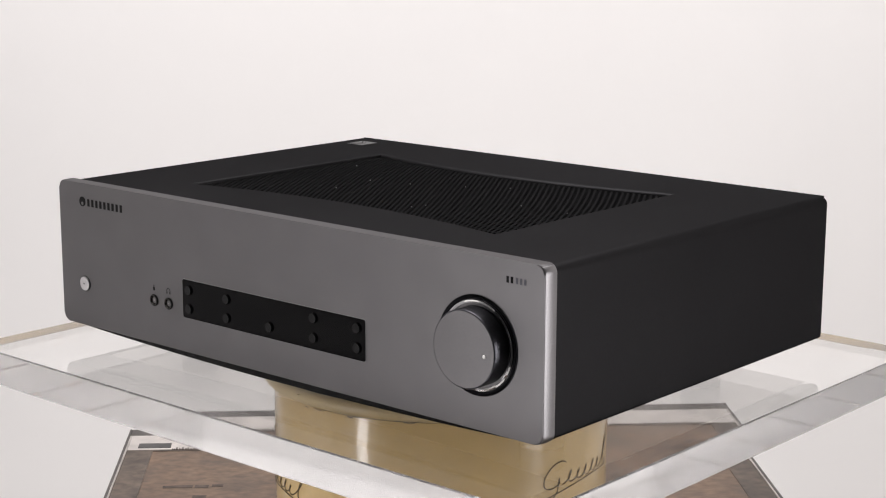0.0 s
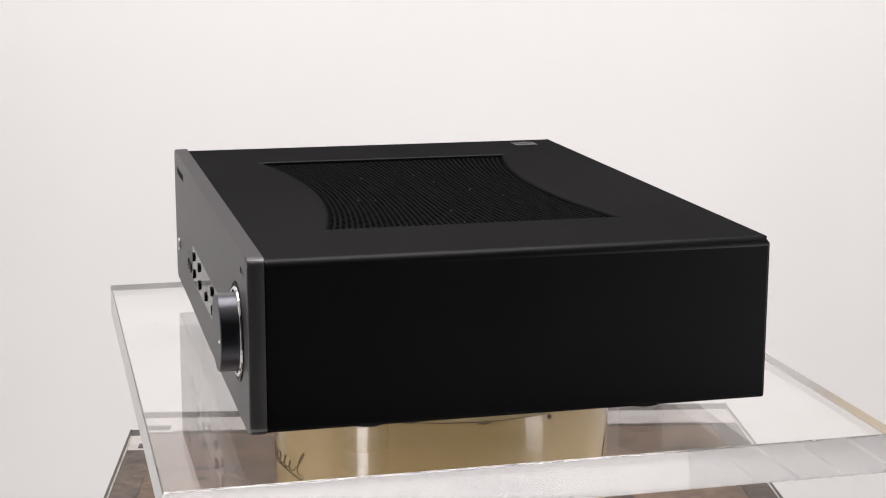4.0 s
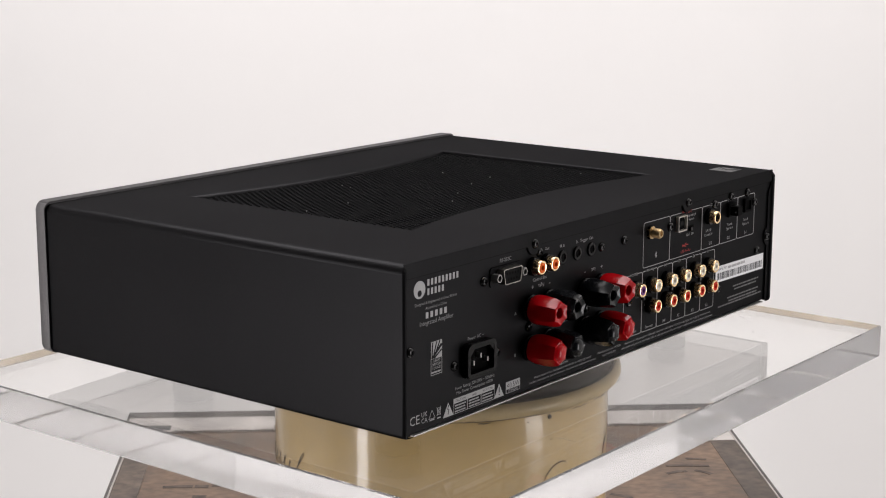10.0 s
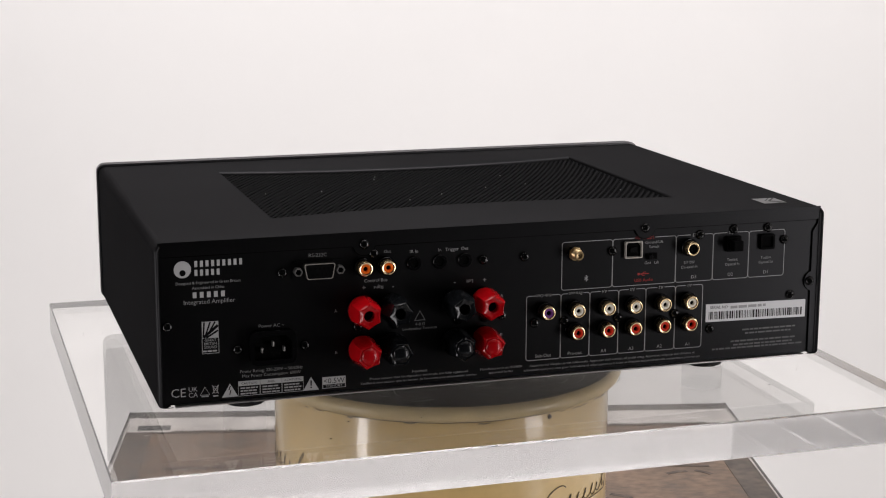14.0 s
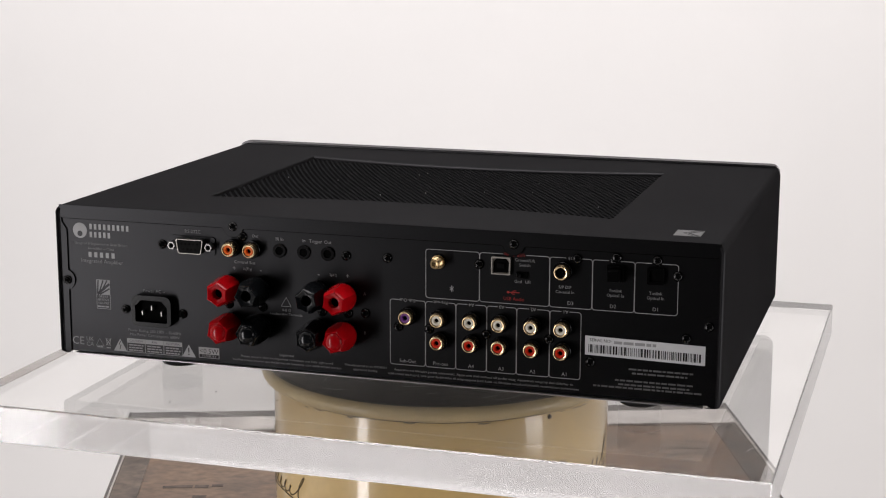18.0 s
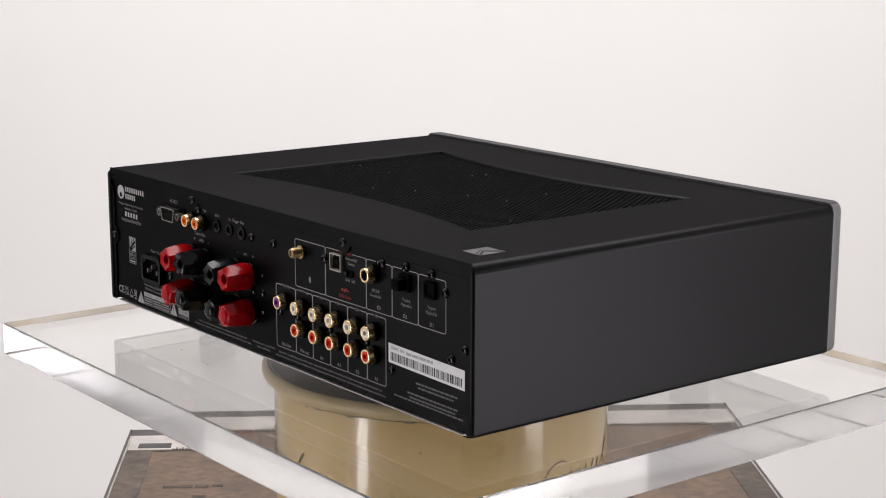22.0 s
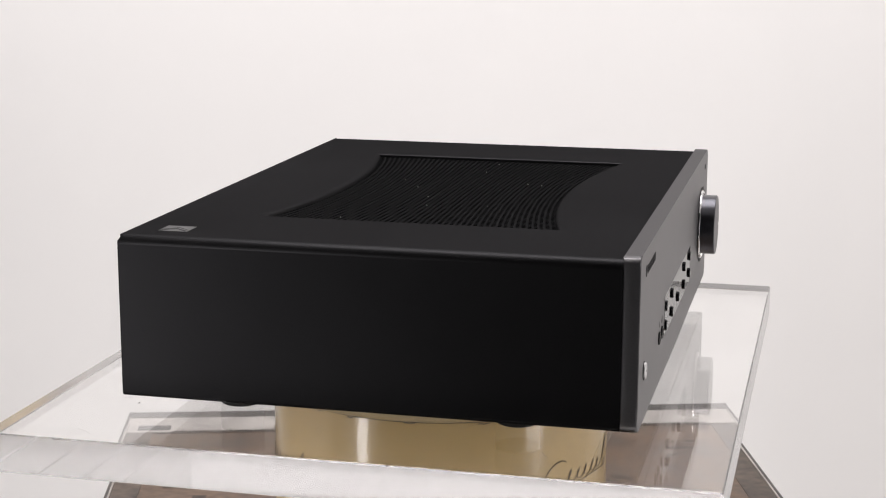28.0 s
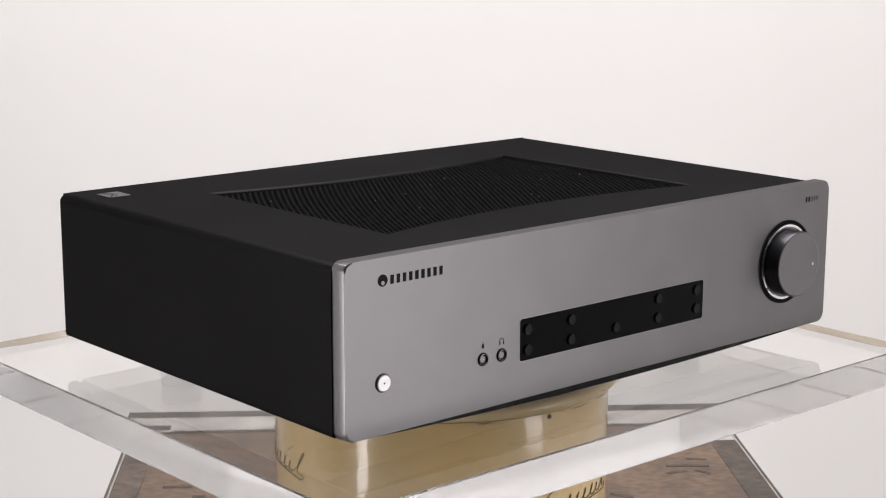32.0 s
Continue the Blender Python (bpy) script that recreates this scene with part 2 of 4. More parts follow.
def ring_plate(outer, inner, z0, z1, bm=None):
    """A flat plate with one hole; both outlines have the same number of points, in the same turn."""
    bm = bm or bmesh.new()
    n = len(outer)
    vs = [[bm.verts.new((x, y, z)) for x, y in o] for o in (outer, inner) for z in (z0, z1)]
    ol, oh, il, ih = vs
    for i in range(n):
        j = (i + 1) % n
        bm.faces.new((oh[i], oh[j], ih[j], ih[i]))
        bm.faces.new((ol[j], ol[i], il[i], il[j]))
        bm.faces.new((ol[i], ol[j], oh[j], oh[i]))
        bm.faces.new((il[j], il[i], ih[i], ih[j]))
    return bm


def ribbon(points, width, z0=0.0, z1=0.00012, bm=None, closed=False):
    """A thin raised line along (x, y) points."""
    bm = bm or bmesh.new()
    pts = [Vector((*p, 0)) for p in points]
    n = len(pts)
    left, right = [], []
    for i, p in enumerate(pts):
        a = pts[(i - 1) % n] if (closed or i) else p
        c = pts[(i + 1) % n] if (closed or i < n - 1) else p
        d = (c - a)
        d = d.normalized() if d.length > 1e-9 else Vector((1, 0, 0))
        s = Vector((-d.y, d.x, 0)) * width / 2
        left.append(p + s)
        right.append(p - s)
    L1 = [bm.verts.new((v.x, v.y, z1)) for v in left]
    R1 = [bm.verts.new((v.x, v.y, z1)) for v in right]
    L0 = [bm.verts.new((v.x, v.y, z0)) for v in left]
    R0 = [bm.verts.new((v.x, v.y, z0)) for v in right]
    for i in range(n if closed else n - 1):
        j = (i + 1) % n
        bm.faces.new((L1[i], R1[i], R1[j], L1[j]))
        bm.faces.new((L0[i], L1[i], L1[j], L0[j]))
        bm.faces.new((R1[i], R0[i], R0[j], R1[j]))
    return bm


def bars(x0, x1, y, h, seed, bm=None, word=(0.0025, 0.007), gap=0.0009, z=0.00012):
    """A line of small print that cannot be read, as word-long bars."""
    bm = bm or bmesh.new()
    rnd = random.Random(seed)
    x = x0
    while x < x1 - 0.001:
        w = min(rnd.uniform(*word), x1 - x)
        add_box(bm, x, x + w, y - h / 2, y + h / 2, 0, z)
        x += w + gap
    return bm


def lettering(text, x, y, size, material, parent, base, turned=False, align="CENTER", squeeze=1.0):
    cu = bpy.data.curves.new("text", "FONT")
    cu.body, cu.size, cu.align_x, cu.align_y, cu.resolution_u = text, size, align, "CENTER", 2
    cu.offset = -0.004 * size
    tmp = new("text", cu)
    me = bpy.data.meshes.new_from_object(tmp)
    bpy.data.objects.remove(tmp)
    me.materials.clear()
    me.materials.append(material)
    for v in me.vertices:
        v.co.x *= squeeze
    m = base @ Matrix.Translation((x, y, 0.00018)) @ pose(0, 0, 0, 0, 0, 180 if turned else 0)
    return link("lettering", me, parent, m)


def thing(name, label, category, group="", at=None):
    ob = new(name)
    ob.empty_display_size = 0.05
    if at is not None:
        ob.matrix_basis = at
    return tagged(ob, label, category, group)


# ---------------------------------------------------------------- studio shell
def slab(name, x0, x1, y0, y1, z0, z1, material, label):
    return tagged(link(name, mesh_of(box(x0, x1, y0, y1, z0, z1), material)), label, "wall" if "wall" in name else name, kind="structure")


slab("floor", -1.9, 1.9, -1.9, 1.9, -0.1, 0.0, M["floor"], "pale grey smooth studio floor")
slab("ceiling", -1.9, 1.9, -1.9, 1.9, 2.9, 3.0, M["wall"], "white painted studio ceiling")
slab("wall_back", -1.9, 1.9, 1.7, 1.8, 0.0, 2.9, M["wall"], "plain off-white painted background wall")
slab("wall_right", 1.7, 1.8, -0.38, 1.7, 0.0, 2.9, M["wall"], "plain white painted side wall")
# grey sections are out of view, added to dim what the amplifier's sides reflect
slab("wall_right_front", 1.7, 1.8, -1.7, -0.38, 0.0, 2.9, M["side_wall"], "unseen grey side wall section, toned to dim reflections")
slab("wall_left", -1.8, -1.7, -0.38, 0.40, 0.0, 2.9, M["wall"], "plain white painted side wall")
slab("wall_left_back", -1.8, -1.7, 0.40, 1.7, 0.0, 2.9, M["side_wall"], "unseen grey side wall section, toned to dim reflections")
slab("wall_left_front", -1.8, -1.7, -1.7, -0.38, 0.0, 2.9, M["side_wall"], "unseen grey side wall section, toned to dim reflections")
slab("wall_front", -1.9, 1.9, -1.8, -1.7, 0.0, 2.9, M["dark_wall"], "black unlit wall behind the camera")

# ---------------------------------------------------------------- old wooden case under the stand
CASE_TOP = Z0 - 0.220
case = thing("wooden_case", "old brown wooden case with worn steel edging, carrying the display stand", "case", at=pose(0.0125, 0.090, CASE_TOP, 0, 0, 3.5))
HX, HY = 0.296, 0.375
part("body", box(-HX + 0.004, HX - 0.004, -HY + 0.004, HY - 0.004, -CASE_TOP, -0.012, 0.002), M["wood_dark"], case, "grimy dark timber body")
part("top_board", box(-HX + 0.0288, HX - 0.0288, -HY + 0.0258, HY - 0.0655, -0.012, -0.0004, 0.0002), M["wood"], case, "scuffed brown top board")
for x0, x1, y0, y1 in ((-HX + 0.0042, -HX + 0.0288, -HY + 0.009, HY - 0.050), (HX - 0.0288, HX - 0.0042, -HY + 0.009, HY - 0.060),
                       (-HX + 0.0288, HX - 0.0288, -HY + 0.009, -HY + 0.0258)):
    part("border", box(x0, x1, y0, y1, -0.012, 0.0, 0.0002), M["wood_dark"], case, "grimy dark border")
for s in (-1, 1):
    xa, xb = sorted((s * HX, s * (HX - 0.0026)))
    part("edge_strip", box(xa, xb, -HY, HY, -0.03, 0.0012, 0.0008), M["trim"], case, "worn dark steel edge strip")
    xa, xb = sorted((s * (HX - 0.0026), s * (HX - 0.0042)))
    part("edge_bead", box(xa, xb, -HY + 0.005, HY - 0.019, -0.01, 0.0010, 0.0006), M["trim_pale"], case, "bright worn edge bead")
part("front_strip", box(-HX + 0.0027, HX - 0.0027, -HY, -HY + 0.0088, -0.03, 0.0012, 0.001), M["trim"], case, "worn dark steel front strip")
part("back_strip", box(-HX + 0.0027, HX - 0.0027, HY - 0.0185, HY, -0.03, 0.0006, 0.0003), M["trim"], case, "worn dark steel back strip")
part("back_plate", box(-HX + 0.0043, HX - 0.0043, HY - 0.0620, HY - 0.0185, -0.012, 0.0004, 0.0002), M["trim_pale"], case, "bright worn steel strip")
part("corner_patch", box(-HX + 0.014, -HX + 0.045, HY - 0.0575, HY - 0.0440, -0.012, 0.0008, 0.0002), M["patch"], case, "black corner patch")
part("wear_band", box(-HX + 0.0288, HX - 0.0288, HY - 0.0655, HY - 0.0620, -0.012, 0.0, 0.0002), M["wood_dark"], case, "dark worn band along the strip")
rnd = random.Random(4)
bm = bmesh.new()
x = -HX + 0.047
while x < HX - 0.034:
    w = rnd.uniform(0.0006, 0.0020)
    add_box(bm, x, x + w, HY - 0.0622, HY - 0.0600 + rnd.uniform(-0.001, 0.0035) * (1.0 if x < 0.02 else 0.25), -0.012, 0.0007)
    x += w + rnd.uniform(0.0002, 0.0014)
part("ragged_edge", bm, M["tooth"], case, "ragged grey worn row along the strip")["kind"] = "stuff"


def stencil(points, width):
    part("stencil_mark", ribbon(points, width, 0, 0.00015), M["stencil"], case, "faded black stencil mark", Matrix.Translation((0, 0, -0.0003)))


for points, width in ((((0.2328, 0.2619), (0.2420, 0.2605), (0.2516, 0.2576)), 0.0045), (((0.2102, 0.2422), (0.2300, 0.2418), (0.2504, 0.2400)), 0.0050),
                      (((0.2070, 0.2204), (0.2180, 0.2255), (0.2267, 0.2271)), 0.0050), (((0.2347, 0.2282), (0.2420, 0.2235), (0.2479, 0.2166)), 0.0050),
                      (((-0.2475, 0.2091), (-0.2330, 0.2100), (-0.2210, 0.2090)), 0.0060), (((-0.2190, 0.2095), (-0.2070, 0.2090)), 0.0080), (((-0.2040, 0.2105), (-0.1942, 0.2106)), 0.0055),
                      (((-0.2193, 0.1829), (-0.2070, 0.1822)), 0.0070), (((0.1470, 0.1700), (0.1560, 0.1655), (0.1652, 0.1589)), 0.0050), (((0.1400, 0.1600), (0.1500, 0.1545)), 0.0050)):
    stencil(points, width)
# ---------------------------------------------------------------- cream display stand
stand = thing("display_stand", "cream enamelled round motorised display stand with brown script", "display stand", at=pose(0, 0, CASE_TOP))
top = Z0 - 0.0391 - CASE_TOP
part("drum", lathe([(0, 0), (0.1155, 0), (0.1165, 0.001), (0.1165, top - 0.012), (0.1168, top - 0.0095), (0, top - 0.0095)], 128), M["cream"], stand)
part("rim", lathe([(0.1172, top - 0.0110), (0.1205, top - 0.0106), (0.1236, top - 0.0090), (0.1250, top - 0.0062), (0.1248, top - 0.0036),
                   (0.1232, top - 0.0012), (0.1212, top - 0.0004), (0.1203, top - 0.0010), (0.1199, top - 0.006)], 128), M["cream_rim"], stand, "worn cream rolled rim")
part("seam", lathe([(0.1166, top - 0.0120), (0.1180, top - 0.0118), (0.1180, top - 0.0111), (0.1166, top - 0.0110)], 128), M["print_black"], stand, "dark grimy seam under the rim")
platter = part("platter", lathe([(0.1197, -0.006), (0.1197, -0.0012), (0.1185, -0.0004), (0.07, -0.0002), (0.0, -0.0002)], 96), M["platter"], stand,
               "worn brown-grey turning disc with pale scratches", Matrix.Translation((0, 0, top)))

rnd = random.Random(21)
for k in range(64):
    r, a, n = 0.115 * math.sqrt(rnd.uniform(0.1, 1)), rnd.uniform(0, 6.3), rnd.uniform(0.004, 0.03)
    d = a + rnd.choice((1.57, 1.57, 0.3)) + rnd.uniform(-0.3, 0.3)
    pts = [(r * math.cos(a) + n * u * math.cos(d + 0.4 * u), r * math.sin(a) + n * u * math.sin(d + 0.4 * u)) for u in (0, 0.3, 0.6, 1)]
    if max(math.hypot(*q) for q in pts) < 0.1175:
        part("scuff", ribbon(pts, rnd.uniform(0.0003, 0.0009), -0.0002, 0.0), M["scuff"], platter)


def on_drum(points, width, r=0.1167):
    """A printed line on the drum: points are (degrees round from the front, height)."""
    bm = ribbon([(radians(a) * r, z) for a, z in points], width, 0, 0.0002)
    for v in bm.verts:
        a, z, d = v.co.x / r, v.co.y, v.co.z
        v.co = ((r + d) * math.sin(a), -(r + d) * math.cos(a), z)
    return bm


def script(start):
    """A flowing hand-drawn flourish: one tall loop, a run of small loops, a tall loop, and a long swash below."""
    zb = Z0 - 0.102 - CASE_TOP
    pts = []
    for i in range(30):
        p = radians(50 + 265 * i / 29)
        z = zb + 0.0075 + 0.0085 * math.sin(p)
        pts.append((start + 5.0 + 4.6 * math.cos(p) + 4 * (z - zb) / 0.015, z))
    pts += [(start + 8.6, zb + 0.005), (start + 7.6, zb - 0.004), (start + 5.6, zb - 0.0085)]
    part("script_flourish", on_drum(pts, 0.0007), M["script"], stand, "brown printed flourish")
    for lo, hi, n, h, lean, swing in ((10.0, 32.5, 5, 0.0080, 4, 1.25), (32.5, 38.0, 1, 0.0165, 5, 1.6)):
        pts = []
        for i in range(n * 20 + 1):
            u = i / (n * 20)
            p = 2 * math.pi * n * u
            z = zb + h * (0.5 - 0.5 * math.cos(p)) * (1.0 if n == 1 else 0.82 + 0.18 * math.sin(2.4 * p))
            pts.append((start + lo + (hi - lo) * u + swing * math.sin(p) + lean * (z - zb) / 0.015, z))
        part("script_flourish", on_drum(pts, 0.0007), M["script"], stand, "brown printed flourish")
    pts = [(start + 1 + 38 * i / 40, zb - 0.0075 + 0.004 * math.sin(i / 40 * math.pi * 0.9) + 0.0035 * i / 40) for i in range(41)]
    pts += [(start + 40.5, zb - 0.001), (start + 40, zb + 0.001), (start + 38.6, zb + 0.0005)]
    part("script_flourish", on_drum(pts, 0.0007), M["script"], stand, "brown printed swash")


script(33.0)
script(-92.0)
rnd = random.Random(31)
for k in range(16):
    c, n, z = rnd.uniform(-80, 80), rnd.uniform(1, 7), top - rnd.choice((0.0095, 0.0102, 0.0132))
    part("rim_scuff", on_drum([(c + n * u, z + 0.0003 * math.sin(9 * u)) for u in (0, 0.25, 0.5, 0.75, 1)], rnd.uniform(0.0003, 0.0007), 0.1168 if z < top - 0.012 else 0.1243), M["patch"], stand)
a = radians(36.8)
part("screw", lathe([(0, 0.0012), (0.0011, 0.0011), (0.0016, 0.0), (0.0016, -0.001)], 12), M["trim"], stand, "small dark screw",
     Matrix.Translation((0.1166 * math.sin(a), -0.1166 * math.cos(a), top - 0.0148)) @ Euler((radians(90), 0, a)).to_matrix().to_4x4())

# ---------------------------------------------------------------- clear acrylic plate
START = pose(0, 0, Z0, 0, 0, TURN[0][1])
me = mesh_of(box(-0.2512, 0.2511, -0.2135, 0.2146, -0.0391, -0.0153, 0.0009, 1), M["acrylic"], smooth=False)
me.materials.append(M["acrylic_edge"])
for f in me.polygons:
    f.material_index = 1 if abs(f.normal.z) < 0.9 else 0
plate = tagged(link("acrylic_plate", me, None, START),
               "thick clear acrylic plate with polished edges and fine scratches", "plate")
rnd = random.Random(11)
scratch_mat = mat("fine_scratch", (0.4, 0.39, 0.38), 0.7)
UP = Matrix.Translation((0, 0, -0.01526))
for k in range(40):
    x, y, a, n = rnd.uniform(-0.24, 0.24), rnd.uniform(-0.2, 0.2), rnd.uniform(0, 6.3), rnd.uniform(0.002, 0.014)
    if math.hypot(x, y) < 0.17:
        continue
    bend = rnd.uniform(-0.3, 0.3)
    bm = ribbon([(x + n * u * math.cos(a + bend * u), y + n * u * math.sin(a + bend * u)) for u in (0, 0.25, 0.5, 0.75, 1)], 0.00018, 0, 0.00006)
    part("scratch", bm, scratch_mat, plate, "", UP)
for k in range(7):
    x, y = rnd.uniform(-0.24, 0.24), rnd.choice((-1, 1)) * rnd.uniform(0.12, 0.205)
    bm = prism([(x + rnd.uniform(0.0004, 0.0011) * math.cos(i), y + rnd.uniform(0.0004, 0.0009) * math.sin(i)) for i in range(6)], 0, 0.0001)
    part("chip", bm, M["print_black"], plate, "", UP)

# ---------------------------------------------------------------- amplifier
amp = thing("integrated_amplifier", "black stereo amplifier with gunmetal front panel, standing on a clear plate", "amplifier", at=START)
BX0, BX1, BY0, BY1, BZ0, BZ1 = -0.2128, 0.2156, -0.1529, 0.1418, 0.0012, 0.0985
GX, GF, GR = 0.1345, (-0.0865, 0.0175), (0.0645, 0.0165)


def grille_y(x, v):
    """Depth of the vent at x, v from its front edge 0 to its rear edge 1; both edges bow inwards."""
    k = (x / GX) ** 2
    f, r = GF[0] - GF[1] * k, GR[0] + GR[1] * k
    return f + (r - f) * v


# cover: a top sheet with the bowed vent cut out, rounded shoulders and two sides
bm = bmesh.new()
N = 28
hole = [(-GX + 2 * GX * i / N, 0) for i in range(N)] + [(GX, i / N) for i in range(N)]
hole += [(GX - 2 * GX * i / N, 1) for i in range(N)] + [(-GX, 1 - i / N) for i in range(N)]
inner = [(x, grille_y(x, v)) for x, v in hole]
SH = 0.0055
X0, X1 = BX0 + SH, BX1 - SH
outer = []
for i in range(4 * N):
    s, u = i // N, (i % N) / N
    outer.append(((X0 + (X1 - X0) * u, BY0), (X1, BY0 + (BY1 - BY0) * u), (X1 + (X0 - X1) * u, BY1), (X0, BY1 + (BY0 - BY1) * u))[s])
loops = [[bm.verts.new((x, y, BZ1)) for x, y in outer]]
cx, cy = 0.0, -0.011
for out, dz in ((0.0052, 0.0), (0.0040, -0.0001), (0.0026, -0.0003), (0.0013, -0.0006), (0.0007, -0.0011), (0.0003, -0.0017), (0.0, -0.0022), (0.0, -0.005)):
    ring = []
    for x, y in inner:
        ring.append(bm.verts.new((x + 0.25 * out * (1 if x > 0 else -1) * (abs(x) > GX - 1e-6), y + out * (1 if y > cy else -1) * (1 if abs(x) <= GX else 0), BZ1 + dz)))
    loops.append(ring)
for a, c in zip(loops, loops[1:]):
    for i in range(4 * N):
        j = (i + 1) % (4 * N)
        bm.faces.new((a[i], a[j], c[j], c[i]))
for s in (-1, 1):
    base = BX0 if s < 0 else BX1
    prof = [(base - s * SH + s * SH * math.sin(radians(t)), BZ1 - SH + SH * math.cos(radians(t))) for t in range(0, 91, 15)] + [(base, BZ0 + 0.0022), (base - s * 0.0003, BZ0 + 0.0010), (base - s * 0.0010, BZ0 + 0.0003), (base - s * 0.0022, BZ0), (base - s * 0.006, BZ0)]
    hem = ((BY0, 0.0, 0.0), (BY1 - 0.0004, 0.0004, 0.0), (BY1 - 0.0002, 0.0011, 0.0003), (BY1 - 0.0001, 0.0016, 0.0009),
           (BY1, 0.0018, 0.0016), (BY1, 0.0014, 0.0024), (BY1, 0.0003, 0.0030))
    rows = [[bm.verts.new((x - s * inset * min(1.0, i / 4), y + back * min(1.0, max(0.0, (i - 3) / 2)), z)) for i, (x, z) in enumerate(prof)]
            for y, back, inset in hem]
    for ra, rb in zip(rows, rows[1:]):
        for i in range(len(prof) - 1):
            bm.faces.new((ra[i], ra[i + 1], rb[i + 1], rb[i]))
bmesh.ops.remove_doubles(bm, verts=bm.verts[:], dist=0.00002)
cover = part("cover", bm, M["cover"], amp, "matt black powder-coated steel cover")
for f in cover.data.polygons:
    if f.normal.z > 0.9999 or abs(f.normal.x) > 0.9999:
        f.use_smooth = False

# near-black block fills the body, standing in for its shaded inside
part("chassis", box(BX0 + 0.0012, BX1 - 0.0012, BY0 + 0.001, BY1 - 0.0022, BZ0 + 0.0005, BZ1 - 0.016, 0.0005), M["inside"], amp, "near-black block in place of the shaded inside")
part("bottom_tray", box(BX0 + 0.010, BX1 - 0.010, BY0 + 0.002, BY1 + 0.0004, 0.0004, 0.0012, 0.0002), M["steel"], amp, "bare steel bottom tray edge")

# vent grille: a sheet of staggered six-sided holes that follows the bowed edges
GZ = BZ1 - 0.0022
ROWS, COLS = 48, 66
verts, faces = [], []
for r in range(ROWS):
    for c in range(COLS + (r % 2)):
        u = (c + (0.0 if r % 2 else 0.5)) / COLS
        hexagon = []
        for rim, dz in ((1.0, 0.0), (0.66, 0.0), (0.66, -0.0022)):
            for i in range(6):
                a = radians(60 * i + 30)
                uu = min(1.0, max(0.0, u + rim * 0.577 * math.cos(a) / COLS))
                vv = min(1.0, max(0.0, (r + 0.5 + rim * 0.667 * math.sin(a)) / ROWS))
                x = GX * (2 * uu - 1)
                verts.append((x, grille_y(x, vv), GZ + dz))
        n = len(verts) - 18
        for k in (0, 6):
            for i in range(6):
                j = (i + 1) % 6
                faces.append((n + k + i, n + k + j, n + k + 6 + j, n + k + 6 + i))
me = bpy.data.meshes.new("mesh")
me.from_pydata(verts, [], faces)
me.materials.append(M["grille"])
link("vent_grille", me, amp, None, "black perforated vent grille")["kind"] = "stuff"
# near-black sheet gives the shade below the grille holes
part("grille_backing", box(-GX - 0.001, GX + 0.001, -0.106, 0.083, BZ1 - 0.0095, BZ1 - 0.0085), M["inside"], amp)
rnd = random.Random(3)
bm = bmesh.new()
for k in range(10):
    x = rnd.uniform(-0.12, 0.12)
    y = grille_y(x, rnd.uniform(0.1, 0.9))
    add_box(bm, x, x + 0.0004, y, y + 0.0004, GZ, GZ + 0.0004)
part("dust_speck", bm, M["print_white"], amp, "pale specks of dust")["kind"] = "stuff"

# foil badge on the cover
badge = part("badge", prism([(-0.1955, 0.1065), (-0.1795, 0.1065), (-0.1795, 0.1245), (-0.1955, 0.1245)], BZ1 + 0.00002, BZ1 + 0.00016), M["badge"], amp, "small silver foil sticker")
bm = bmesh.new()
ribbon([(-0.1946, 0.1072), (-0.1876, 0.1158), (-0.1946, 0.1238)], 0.0016, BZ1 + 0.00016, BZ1 + 0.00026, bm)
ribbon([(-0.1914, 0.1070), (-0.1844, 0.1156), (-0.1914, 0.1240)], 0.0007, BZ1 + 0.00016, BZ1 + 0.00026, bm)
part("badge_mark", bm, M["print_black"], badge, "dark chevron strokes")

# front panel
FX0, FX1, FY, FZ1 = -0.2126, 0.2174, -0.1625, 0.1002
FRONT = Matrix(((1, 0, 0, 0), (0, 0, -1, FY), (0, 1, 0, 0), (0, 0, 0, 1)))
KX, KZ = 0.1697, 0.0486
DX0, DX1, DZ0, DZ1 = -0.0812, 0.0840, 0.0231, 0.0487
bm = prism(rounded(FX0, FX1, 0.0, FZ1, 0.0055, 8), -0.0096, 0.0)
edges = [e for e in bm.edges if all(abs(v.co.z) < 1e-6 for v in e.verts)]
bmesh.ops.bevel(bm, geom=edges, offset=0.0008, segments=3, profile=0.5, affect="EDGES")
# the ends bulge a little and lean in towards the front
for z in (-0.0080, -0.0064, -0.0048, -0.0032, -0.0018):
    bmesh.ops.bisect_plane(bm, geom=bm.verts[:] + bm.edges[:] + bm.faces[:], plane_co=(0, 0, z), plane_no=(0, 0, 1))
for v in bm.verts:
    v.co.x -= (0.0008 if v.co.x > 0 else -0.0012) * (v.co.z + 0.0096) / 0.0096
    v.co.x -= math.copysign(0.0005 * ((v.co.z + 0.0048) / 0.0048) ** 2, v.co.x)
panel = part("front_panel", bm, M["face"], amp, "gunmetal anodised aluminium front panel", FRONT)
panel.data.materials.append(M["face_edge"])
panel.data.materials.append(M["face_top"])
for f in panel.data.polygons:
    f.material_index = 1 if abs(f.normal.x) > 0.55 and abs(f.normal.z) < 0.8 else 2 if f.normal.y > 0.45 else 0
part("seam_gasket", prism(rounded(FX0 + 0.0015, FX1 - 0.0015, 0.0015, FZ1 - 0.0015, 0.0045, 6), -0.0105, -0.0095), M["black_plastic"], amp, "dark gap behind the front panel", FRONT)
